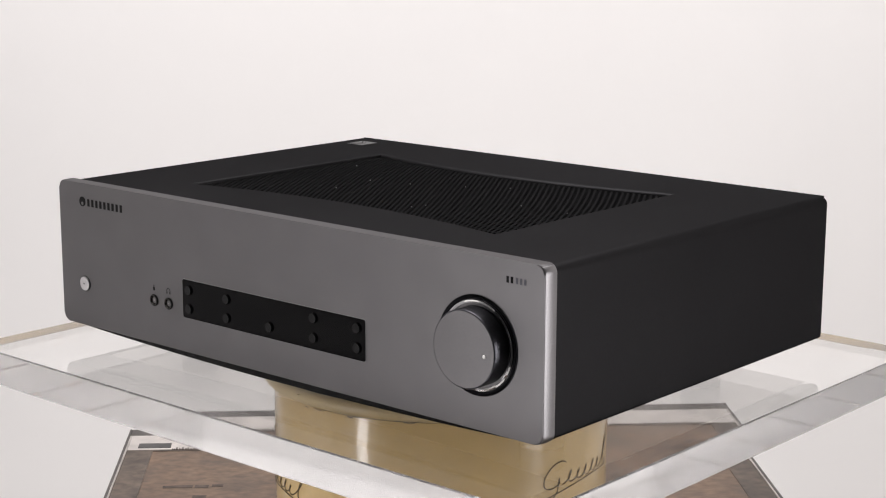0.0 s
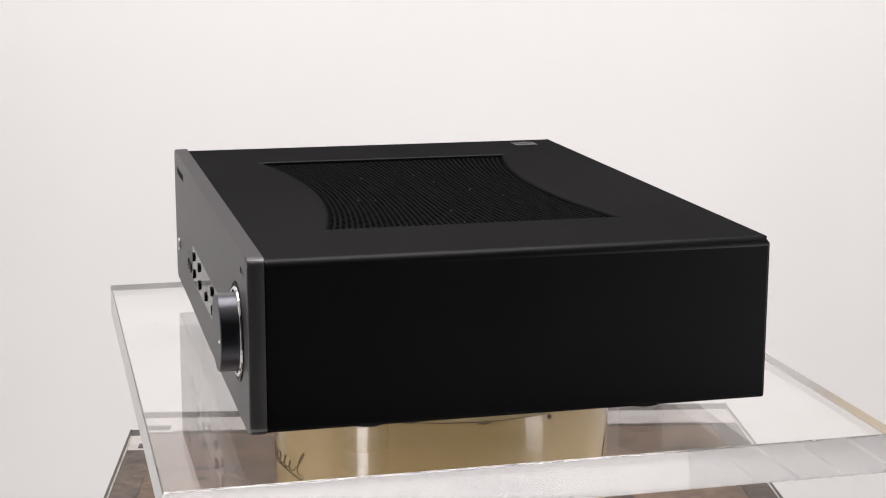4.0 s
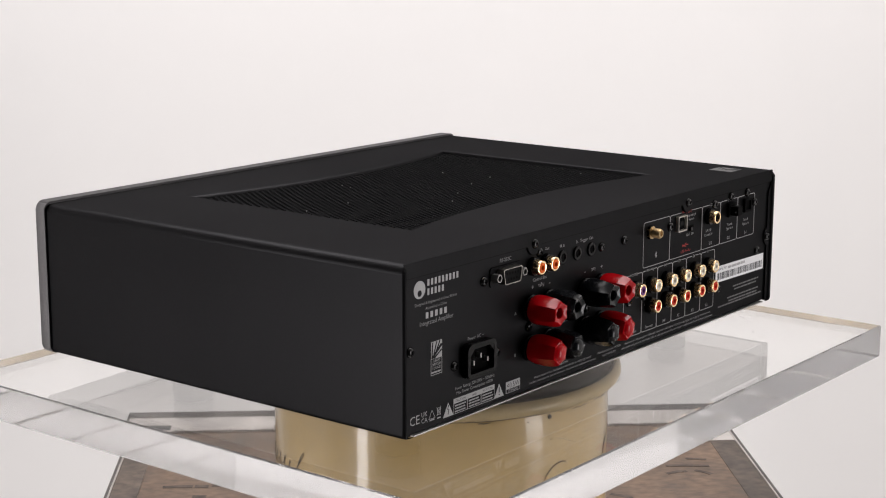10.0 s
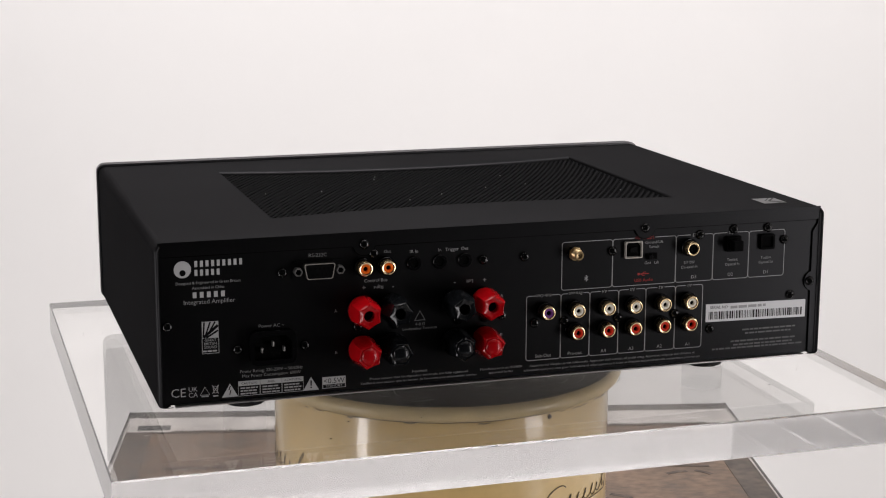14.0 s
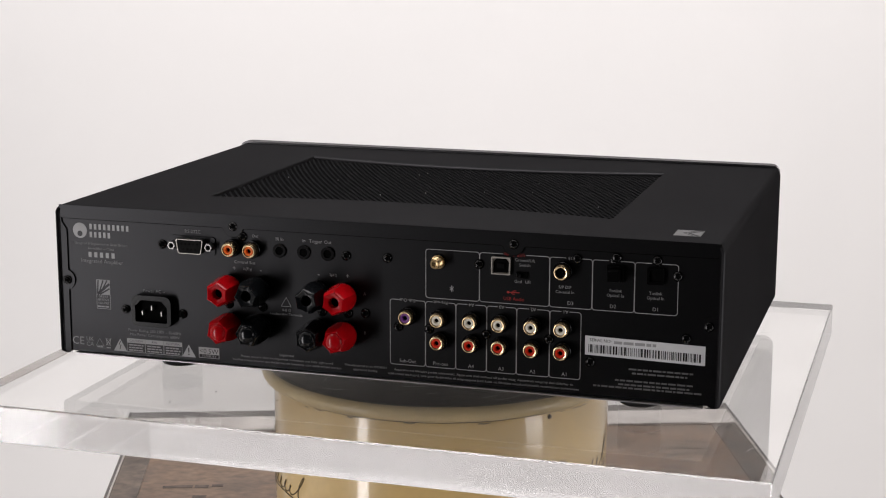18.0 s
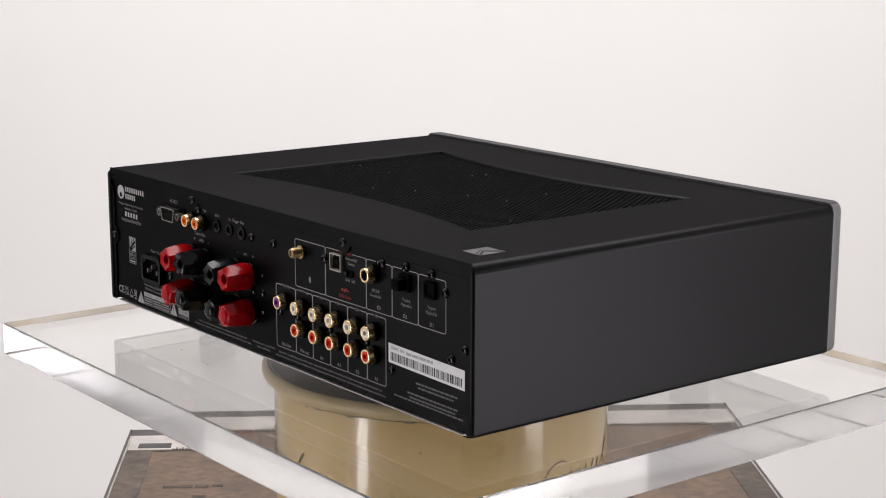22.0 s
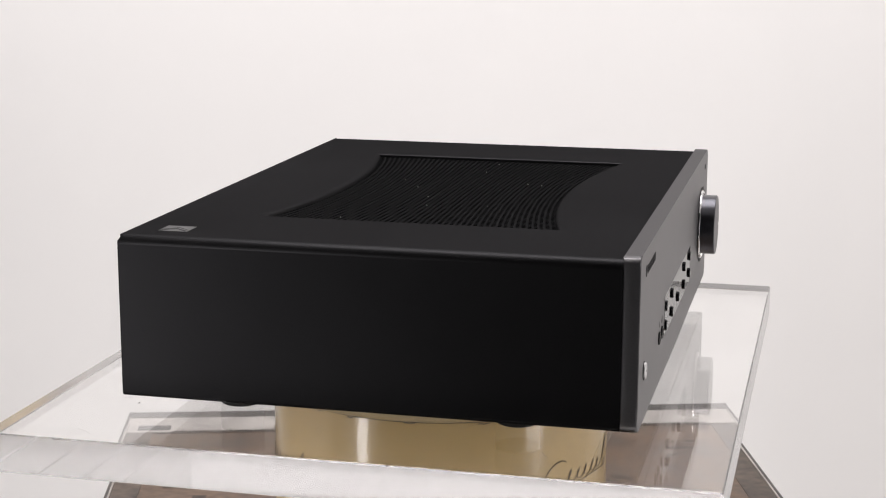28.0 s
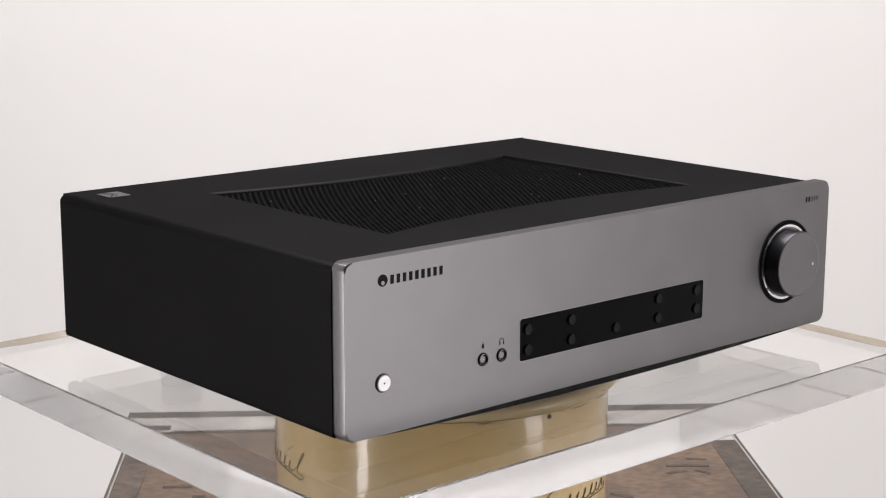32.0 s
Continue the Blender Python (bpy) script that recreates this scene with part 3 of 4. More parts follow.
win = part("display_window", prism(rounded(DX0, DX1, DZ0, DZ1, 0.0016, 4), -0.002, 0.00015), M["display"], amp, "glossy black display window", FRONT)
part("window_bezel", ring_plate(rounded(DX0 - 0.0004, DX1 + 0.0004, DZ0 - 0.0004, DZ1 + 0.0004, 0.0020, 4), rounded(DX0, DX1, DZ0, DZ1, 0.0016, 4), -0.001, 0.0002), M["face_edge"], win, "bright chamfered edge")
win.children[0].matrix_basis = Matrix.Identity(4)
button = None
for x, z in ((-0.0750, 0.0418), (-0.0750, 0.0294), (-0.0383, 0.0418), (-0.0383, 0.0294), (0.0012, 0.0303), (0.0402, 0.0426), (0.0402, 0.0302), (0.0770, 0.0427), (0.0770, 0.0305)):
    if button is None:
        button = mesh_of(lathe([(0, 0.0013), (0.0029, 0.0013), (0.0033, 0.0009), (0.0033, 0.0)], 24), M["display_button"])
    link("button", button, amp, FRONT @ Matrix.Translation((x, z, 0.0001)), "round black push button")
# volume knob in its recess
dish = part("knob_recess", lathe([(0.0288, 0.0003), (0.0284, 0.0004), (0.0272, -0.0001), (0.0262, -0.0001)], 64), M["recess"], amp, "dark dished ring round the knob",
            FRONT @ Matrix.Translation((KX, KZ, 0.0002)))
knob = part("volume_knob", lathe([(0.0241, -0.0008), (0.0228, -0.0006), (0.0225, 0.0), (0.0225, 0.0108), (0.0222, 0.0114), (0.0216, 0.0117)], 64), M["knob_side"], amp, "dark turned side of the volume knob", FRONT @ Matrix.Translation((KX, KZ, 0.0002)))
part("knob_face", lathe([(0.0216, 0.0117), (0.0, 0.0118)], 64), M["face"], knob, "gunmetal knob face")
part("chrome_ring", lathe([(0.0240, 0.0002), (0.0241, 0.0012), (0.0250, 0.0013), (0.0258, 0.0008), (0.0262, -0.0004)], 64), M["chrome"], knob, "polished chrome ring")
part("pointer_dot", lathe([(0, 0.0004), (0.0009, 0.0004), (0.0012, 0)], 16), M["silver"], knob, "small bright pointer dot", Matrix.Translation((0.0148, -0.0016, 0.0117)))
# power button and jacks
pb = part("power_button", lathe([(0, 0.0012), (0.0043, 0.0012), (0.0049, 0.0008), (0.0050, 0.0)], 32), M["button_metal"], amp, "round silver power button", FRONT @ Matrix.Translation((-0.1850, 0.0298, 0.0002)))
part("indicator", lathe([(0, 0.0001), (0.0005, 0.0001), (0.0006, 0)], 12), M["recess"], pb, "tiny dark indicator", Matrix.Translation((0, 0, 0.0012)))
part("button_gap", lathe([(0.0050, 0.0001), (0.0054, 0.0001), (0.0054, -0.001)], 32), M["print_black"], pb)
for x in (-0.1105, -0.0957):
    j = part("jack_socket", lathe([(0.0040, 0.0), (0.0040, 0.0005), (0.0037, 0.0009), (0.0033, 0.0010)], 28), M["print_black"], amp, "black jack socket with a bright ring",
             FRONT @ Matrix.Translation((x, 0.0298, 0.0)))
    part("socket_ring", lathe([(0.0034, 0.0010), (0.0030, 0.0011), (0.0024, 0.0004), (0.0022, -0.001)], 28), M["dark_ring"], j, "dark nickel ring")
    part("contact_tip", lathe([(0, 0.0006), (0.0004, 0.0004), (0.0005, -0.0006)], 12), M["dull_pin"], j, "tiny bright contact")
    part("socket_hole", lathe([(0.0023, 0.0001), (0, -0.0006)], 20), M["inside"], j)
icons = bmesh.new()
prism(rounded(-0.1114, -0.1096, 0.0364, 0.0390, 0.0005, 3), 0, 0.00012, icons)
prism(disc_outline(-0.1105, 0.0397, 0.0004, 8), 0, 0.00012, icons)
part("input_icon", icons, M["print_black"], panel, "black music-player icon").matrix_basis = Matrix.Translation((0, 0, 0.00005))
icons = ribbon([(-0.0957 + 0.0017 * math.cos(radians(a)), 0.0380 + 0.0020 * math.sin(radians(a))) for a in range(-20, 201, 20)], 0.0004)
for s in (-1, 1):
    add_box(icons, -0.0957 + s * 0.0015 - 0.0004, -0.0957 + s * 0.0015 + 0.0004, 0.0362, 0.0378, 0, 0.00012)
part("headphone_icon", icons, M["print_black"], panel, "black headphone icon").matrix_basis = Matrix.Translation((0, 0, 0.00005))


def emblem(x, y, r, parent, material, hole_material):
    m = Matrix.Translation((x, y, 0.00005))
    o = part("maker_emblem", prism(disc_outline(0, 0, r, 32), 0, 0.00013), material, parent, "round printed emblem", m)
    o2 = part("maker_emblem", prism(disc_outline(0, -0.4 * r, 0.36 * r, 20), 0, 0.00022), hole_material, parent, "", m)
    return o, o2


def name_bars(x0, x1, y, h, n, parent, material):
    """A maker's name as plain bars, one for each letter."""
    step = (x1 - x0) / n
    for i in range(n):
        part("name_bar", box(x0 + step * (i + 0.15), x0 + step * (i + 0.68), y - h / 2, y + h / 2, 0, 0.00012), material, parent, "", Matrix.Translation((0, 0, 0.00005)))


emblem(-0.1848, 0.0874, 0.0034, panel, M["print_black"], M["face"])
name_bars(-0.1800, -0.1402, 0.0872, 0.0050, 9, panel, M["print_black"])
name_bars(0.1895, 0.1955, 0.0892, 0.0036, 2, panel, M["print_black"])
name_bars(0.1960, 0.2045, 0.0892, 0.0034, 3, panel, M["knob_side"])

# feet: a bowed bar at the front, two round feet at the rear
arc = [(0.0024 + 0.205 * u, -0.0044 * (1 - u * u)) for u in [i / 20 - 1 for i in range(41)]]
part("chin", prism([(0.2074, 0.0006)] + [p for p in arc[::-1]] + [(-0.2026, 0.0006)], -0.03, -0.0012), M["black_plastic"], amp, "bowed black chin under the front panel", FRONT)
for x in (0.1555, -0.1565):
    part("front_foot", lathe([(0, -0.01505), (0.0116, -0.01505), (0.0129, -0.0143), (0.0134, -0.0120), (0.0134, 0.0)], 32), M["rubber"], amp, "round black foot", Matrix.Translation((x, -0.0850, 0)))
for x in (0.1555, -0.1565):
    part("rear_foot", lathe([(0, -0.01505), (0.0116, -0.01505), (0.0129, -0.0143), (0.0134, -0.0120), (0.0134, 0.0)], 32), M["rubber"], amp, "round black foot", Matrix.Translation((x, 0.0890, 0)))

# rear panel; its frame has x to the right as seen from behind, y up, z outwards
RY = 0.1408
REAR = Matrix(((-1, 0, 0, -0.0004), (0, 0, 1, RY), (0, 1, 0, 0.0003), (0, 0, 0, 1)))
L, R = -BX1 - 0.0004, -BX0 - 0.0004
rear = part("rear_panel", prism([(L + 0.003, BZ0 + 0.0006), (R - 0.003, BZ0 + 0.0006), (R - 0.003, BZ1 - 0.003), (L + 0.003, BZ1 - 0.003)], -0.001, 0.0), M["rear"], amp, "black rear panel with pale printing", REAR)


def tab_outline(s):
    """Side flange seen from behind, with a round tab for its screw."""
    e = L + 0.0016 if s < 0 else R - 0.0016
    d = -s
    w = 0.0056
    sc = 0.0489 if s < 0 else 0.0493
    pts = [(e, BZ0), (e + d * 0.0056, BZ0), (e + d * 0.0056, 0.006), (e + d * w, 0.0085)]
    for i in range(9):
        a = radians(-80 + 20 * i)
        pts.append((e + d * (w - 0.0015 + 0.0062 * max(0.25, math.cos(a))), sc + 0.0066 * math.sin(a)))
    pts += [(e + d * w, BZ1 - 0.0165), (e + d * 0.0022, BZ1 - 0.0115), (e + d * 0.0022, BZ1 - 0.006), (e, BZ1 - 0.0045)]
    return pts


for s in (-1, 1):
    part("side_flange", prism(tab_outline(s), 0.0002, 0.0011), M["rear"], amp, "folded edge of the cover", REAR)
pts = [(L + 0.0025, BZ1 - 0.0004), (L + 0.0025, BZ1 - 0.0075), (L + 0.005, BZ1 - 0.0088)]
for c in (-0.0924, 0.0878):
    pts += [(c - 0.0075, BZ1 - 0.0088)] + [(c + 0.0066 * math.sin(radians(a)), 0.0906 - 0.0066 * math.cos(radians(a))) for a in range(-75, 76, 15)] + [(c + 0.0075, BZ1 - 0.0088)]
pts += [(R - 0.005, BZ1 - 0.0088), (R - 0.0025, BZ1 - 0.0075), (R - 0.0025, BZ1 - 0.0004)]
part("top_flange", prism(pts, 0.0002, 0.0012), M["rear"], amp, "folded rear lip of the cover", REAR)
# a thin near-black ribbon draws the shadow along the lip
part("lip_gap", ribbon(pts[1:-1], 0.0009, 0.0, 0.0007), M["inside"], amp, "near-black line for the shade under the folded lip", REAR)


def at(x, z, out=0.0):
    return REAR @ Matrix.Translation((-x, z, out))


# screws
sm = lathe([(0.0009, 0.0010), (0.0011, 0.0019), (0.0021, 0.0017), (0.0029, 0.0009), (0.0031, 0.0), (0.0031, -0.0004)], 18)
lathe([(0, 0.0008), (0.0010, 0.0010)], 6, bm=sm)
sm = mesh_of(sm, M["screw"])
slot = bmesh.new()
add_box(slot, -0.0015, 0.0015, -0.0003, 0.0003, 0.0012, 0.00195)
add_box(slot, -0.0003, 0.0003, -0.0015, 0.0015, 0.0012, 0.00195)
slot = mesh_of(slot, M["inside"])
for i, (x, z) in enumerate(((141.5, 76.3), (209.3, 48.9), (168.7, 32.2), (128.7, 31.9), (92.4, 90.7), (86.3, 84.5), (18.0, 76.7), (-8.6, 77.0), (-87.8, 90.6), (-66.4, 77.0),
                            (-126.0, 84.0), (-149.4, 86.2), (-173.2, 86.0), (-185.2, 77.6), (-204.3, 49.3), (-191.2, 41.0), (-15.6, 34.8), (-71.1, 34.2), (-134.8, 22.4), (96.5, 40.8),
                            (73.5, 40.6), (34.0, 40.6), (17.0, 40.8), (5.7, 41.6), (-109.7, 34.2), (-35.2, 34.8))):
    s = link("screw", sm, amp, at(x / 1000, z / 1000, 0.0010 if i in (1, 4, 8, 14) else 0.0) @ pose(0, 0, 0, 0, 0, 37 * i))
    link("screw_slot", slot, s)

# phono sockets
shell = mesh_of(lathe([(0.0050, 0), (0.0050, 0.0010), (0.0045, 0.0012), (0.0045, 0.0058), (0.0044, 0.0071), (0.0042, 0.0076), (0.0037, 0.0078), (0.0031, 0.0076), (0.0029, 0.0056)], 28), M["gold"])
collar = mesh_of(lathe([(0.0056, 0), (0.0056, 0.0030), (0.0053, 0.0034), (0.0045, 0.0034)], 28), M["black_plastic"])
INS = {}
hole = mesh_of(lathe([(0.0015, 0.0062), (0.0013, 0.0046), (0, 0.0046)], 16), M["inside"])


def rca(x, z, insert, label):
    if insert not in INS:
        INS[insert] = mesh_of(lathe([(0.0030, 0.0066), (0.0029, 0.0076), (0.0026, 0.0079), (0.0016, 0.0078), (0.0013, 0.0060)], 24), M[insert])
    o = link("phono_socket", shell, amp, at(x, z), label)
    link("insert", INS[insert], o)
    link("collar", collar, o)
    link("contact_hole", hole, o)
    return o


rca(0.0932, 0.0770, "rca_orange", "gold phono socket with orange insert")
rca(0.0793, 0.0770, "rca_orange", "gold phono socket with orange insert")
rca(-0.0222, 0.0422, "rca_purple", "gold phono socket with purple insert")
for x in (-0.0420, -0.0623, -0.0803, -0.1001, -0.1183):
    rca(x, 0.0421, "rca_white", "gold phono socket with white insert")
    rca(x, 0.0281, "rca_red", "gold phono socket with red insert")
o = link("phono_socket", shell, amp, at(-0.1180, 0.0766), "gold digital coaxial socket")
link("collar", collar, o)
part("socket_bore", lathe([(0.0030, 0.0062), (0.0018, 0.0062), (0.0016, 0.0068), (0.0010, 0.0068), (0, 0.0058)], 24), M["port_black"], o, "dark bore")

# small jacks
jm = mesh_of(lathe([(0.0044, 0), (0.0044, 0.0008), (0.0040, 0.0012), (0.0026, 0.0012), (0.0022, 0.0004)], 26), M["black_plastic"])
jh = mesh_of(lathe([(0.0022, 0.0005), (0, 0.0002)], 20), M["inside"])
for x in (0.0616, 0.0455, 0.0298):
    o = link("mini_jack", jm, amp, at(x, 0.0772))
    link("jack_hole", jh, o)

# aerial socket
o = part("aerial_socket", lathe([(0.0042, 0), (0.0042, 0.0020), (0.0030, 0.0022), (0.0030, 0.0078), (0.0027, 0.0084), (0.0019, 0.0084), (0.0017, 0.0072)], 22), M["brass"], amp, "threaded gold aerial socket", at(-0.0413, 0.0770))
for k in range(5):
    part("thread", lathe([(0.0030, 0.0030 + k * 0.001), (0.0033, 0.0034 + k * 0.001), (0.0030, 0.0038 + k * 0.001)], 20), M["brass"], o)
part("aerial_core", lathe([(0.0018, 0.0074), (0.0005, 0.0072)], 16), M["brass"], o)
part("aerial_hole", lathe([(0.0005, 0.0072), (0, 0.0068)], 10), M["inside"], o)
part("aerial_nut", lathe([(0.0048, 0), (0.0048, 0.0012), (0.0044, 0.0016), (0.0030, 0.0016)], 6), M["recess"], o, "dark hexagonal nut")

# serial port
bm = ring_plate(rounded(-0.0155, 0.0155, -0.0058, 0.0058, 0.002, 4), rounded(-0.0080, 0.0080, -0.0042, 0.0042, 0.002, 4), 0, 0.0008)
port = part("serial_port", bm, M["rear"], amp, "nickel nine-pin serial port", at(0.1203, 0.0770))
D = [(-0.0086, 0.0046), (0.0086, 0.0046), (0.0092, 0.0036), (0.0078, -0.0040), (0.0070, -0.0046), (-0.0070, -0.0046), (-0.0078, -0.0040), (-0.0092, 0.0036)]
part("port_shroud", ring_plate(D[::-1], [(x * 0.95, y * 0.92) for x, y in D][::-1], 0.0006, 0.0056), M["shroud"], port)
part("port_lip", ring_plate(D[::-1], [(x * 0.95, y * 0.92) for x, y in D][::-1], 0.0056, 0.0059), M["glint_rim"], port, "rolled lip, its glint put into the colour")
part("port_core", prism([(x * 0.95, y * 0.92) for x, y in D][::-1], 0.0, 0.0054), M["port_core"], port)
bm = bmesh.new()
for n, z in ((5, 0.0016), (4, -0.0018)):
    for i in range(n):
        lathe([(0.00075, 0.0), (0, 0.0001)], 8, bm=bm, at=((i - (n - 1) / 2) * 0.0027, z))
part("pin_holes", bm, M["inside"], port, "", Matrix.Translation((0, 0, 0.00543)))["kind"] = "stuff"
for s in (-1, 1):
    part("jack_post", lathe([(0.0027, 0.0008), (0.0027, 0.0050), (0.0025, 0.0055), (0.0019, 0.0055), (0.0018, 0.0030)], 6), M["dull_pin"], port, "hex nickel post", Matrix.Translation((s * 0.0126, 0, 0)))
    part("post_hole", lathe([(0.0019, 0.0034), (0, 0.0030)], 12), M["inside"], port, "", Matrix.Translation((s * 0.0126, 0, 0)))

# USB socket, switch and optical sockets
u = part("usb_socket", ring_plate(rounded(-0.0058, 0.0058, -0.0053, 0.0053, 0.0006, 3), rounded(-0.0051, 0.0051, -0.0046, 0.0046, 0.0006, 3), 0, 0.0022), M["glint_rim"], amp, "square nickel USB socket", at(-0.0802, 0.0772))
part("usb_shield", box(-0.0051, 0.0051, -0.0046, 0.0046, 0, 0.0003), M["glint_rim"], u)
part("usb_throat", prism([(-0.0047, -0.0042), (0.0047, -0.0042), (0.0047, 0.0020), (0.0030, 0.0043), (-0.0030, 0.0043), (-0.0047, 0.0020)], 0.0003, 0.0006), M["inside"], u)
part("usb_tongue", box(-0.0024, 0.0024, -0.0016, 0.0016, 0.0006, 0.0014, 0.0003), M["port_core"], u)
o = part("slide_switch", box(-0.0036, 0.0036, -0.0020, 0.0020, 0, 0.0010, 0.0003), M["inside"], amp, "small black slide switch", at(-0.0930, 0.0722))
part("slider", box(-0.0030, 0.0, -0.0013, 0.0013, 0.001, 0.0028, 0.0003), M["black_plastic"], o)
o = part("optical_socket", ring_plate(rounded(-0.0049, 0.0049, -0.0049, 0.0049, 0.0008, 3), rounded(-0.0036, 0.0036, -0.0034, 0.0034, 0.0005, 3), 0, 0.0022), M["port_black"], amp, "square black optical socket", at(-0.1727, 0.0770))
part("socket_throat", prism(rounded(-0.0036, 0.0036, -0.0034, 0.0034, 0.0005, 3), 0.0, 0.0010), M["inside"], o)
o = part("optical_socket", box(-0.0050, 0.0050, -0.0050, 0.0050, 0, 0.0024, 0.0006), M["port_black"], amp, "square optical socket with a black plug cap", at(-0.1490, 0.0770))
part("plug_cap", box(-0.0034, 0.0034, -0.0036, 0.0030, 0.0024, 0.0085, 0.0006), M["port_black"], o, "black protective cap")

# mains inlet
bm = ring_plate(rounded(-0.0138, 0.0138, -0.0102, 0.0102, 0.0045, 5), rounded(-0.0112, 0.0112, -0.0072, 0.0072, 0.0012, 5), 0, 0.0052)
inlet = part("mains_inlet", bm, M["black_plastic"], amp, "black three-pin mains inlet", at(0.1485, 0.0330))
part("inlet_throat", prism([(-0.0112, -0.0072), (0.0112, -0.0072), (0.0112, 0.0030), (0.0070, 0.0072), (-0.0070, 0.0072), (-0.0112, 0.0030)], 0, 0.0008), M["inside"], inlet)
for s in (-1, 1):
    part("inlet_corner", prism([(s * 0.0113, 0.0030), (s * 0.0113, 0.0073), (s * 0.0070, 0.0073)], 0, 0.0050), M["black_plastic"], inlet)
for x, z in ((-0.0066, -0.0014), (0, 0.0020), (0.0066, -0.0014)):
    part("pin", box(x - 0.0005, x + 0.0005, z - 0.0015, z + 0.0015, 0.0008, 0.0042, 0.0002), M["dull_pin"], inlet, "dull metal pin")

# loudspeaker terminals
def cap_mesh(material):
    """A six-sided screw cap: round at its foot, then six hollowed flats that meet a star-shaped end round a bore."""
    bm = bmesh.new()
    stations = ((0.0066, 0.0030, 0.0), (0.0083, 0.0037, 0.0), (0.0090, 0.0056, 0.05), (0.0093, 0.0085, 0.35), (0.0092, 0.0120, 0.75), (0.0089, 0.0155, 1.0),
                (0.0084, 0.0190, 1.1), (0.0077, 0.0216, 1.25), (0.0074, 0.0222, 1.3), (0.0069, 0.0225, 1.3), (0.0044, 0.0217, 0.5), (0.0037, 0.0216, 0.0), (0.0032, 0.0212, 0.0), (0.0029, 0.0170, 0.0))
    n, rings = 48, []
    for r, h, flat in stations:
        ring = []
        for i in range(n):
            a = 2 * math.pi * i / n
            d = (a + math.pi / 6) % (math.pi / 3) - math.pi / 6
            hexagon = math.cos(math.pi / 6) / math.cos(math.pi / 6 - abs(d))
            k = 1 + flat * (hexagon - 1)
            ring.append(bm.verts.new((r * k * math.cos(a), r * k * math.sin(a), h)))
        rings.append(ring)
    for p, q in zip(rings, rings[1:]):
        for i in range(n):
            j = (i + 1) % n
            bm.faces.new((p[i], p[j], q[j], q[i]))
    return mesh_of(bm, material, angle=24)


caps = {k: cap_mesh(M[k]) for k in ("red", "smoke")}
stem = mesh_of(lathe([(0.0082, 0), (0.0082, 0.0018), (0.0072, 0.0024), (0.0070, 0.0060)], 28), M["black_plastic"])
bore_open = mesh_of(lathe([(0.0030, 0.0172), (0, 0.0165)], 20), M["inside"])
dome = {k: mesh_of(lathe([(0.0056, 0.0215), (0.0050, 0.0229), (0.0036, 0.0240), (0.0018, 0.0245), (0, 0.0246)], 24), M[k]) for k in ("red", "smoke")}
for i, (x, k) in enumerate(((0.0948, "red"), (0.0757, "smoke"), (0.0362, "smoke"), (0.0184, "red"))):
    for z in (0.0518, 0.0277):
        t = link("speaker_terminal", caps[k], amp, at(x, z) @ pose(0, 0, 0, 0, 0, (8, -14, 20, 3)[i] + 400 * z), "faceted red terminal cap" if k == "red" else "faceted smoky black terminal cap")
        link("stem", stem, t)
        if z > 0.04:
            link("bore", bore_open, t)
        else:
            link("plug", dome[k], t, None, "filled terminal end")

# printed frames
W, DIM, RED = M["print_white"], M["print_dim"], M["print_red"]


def frame_line(x0, x1, z0, z1, gap=None):
    """A thin printed frame with rounded corners; gap: (centre, width) left open in its top line."""
    pts = rounded(-x0, -x1, z0, z1, 0.0016, 4) if -x0 < -x1 else rounded(-x1, -x0, z0, z1, 0.0016, 4)
    if gap is None:
        bm = ribbon(pts, 0.0004, closed=True)
    else:
        k = max(range(len(pts)), key=lambda i: (pts[i][1], -pts[i][0]))
        c = -gap[0]
        bm = ribbon([(c - gap[1] / 2, z1)] + pts[k:] + pts[:k] + [(c + gap[1] / 2, z1)], 0.0004)
    part("printed_frame", bm, DIM, rear)


for x0, x1 in ((-0.0331, -0.0666), (-0.0668, -0.1095), (-0.1097, -0.1352), (-0.1354, -0.1602), (-0.1604, -0.1856)):
    frame_line(x0, x1, 0.0542, 0.0842, ((x0 + x1) / 2, 0.006 if x0 < -0.1 else 0.014) if x0 < -0.04 else None)
for x0, x1 in ((-0.0103, -0.0328), (-0.0330, -0.0520), (-0.0522, -0.0713), (-0.0715, -0.0898), (-0.0900, -0.1100), (-0.1102, -0.1290)):
    frame_line(x0, x1, 0.0110, 0.0518, ((x0 + x1) / 2, 0.010 if x0 > -0.04 else 0.005))

FLAT = Matrix.Identity(4)


def words(text, x, z, size, material=W, turned=False, align="CENTER"):
    return lettering(text, -x, z, size, material, rear, FLAT, turned, align)


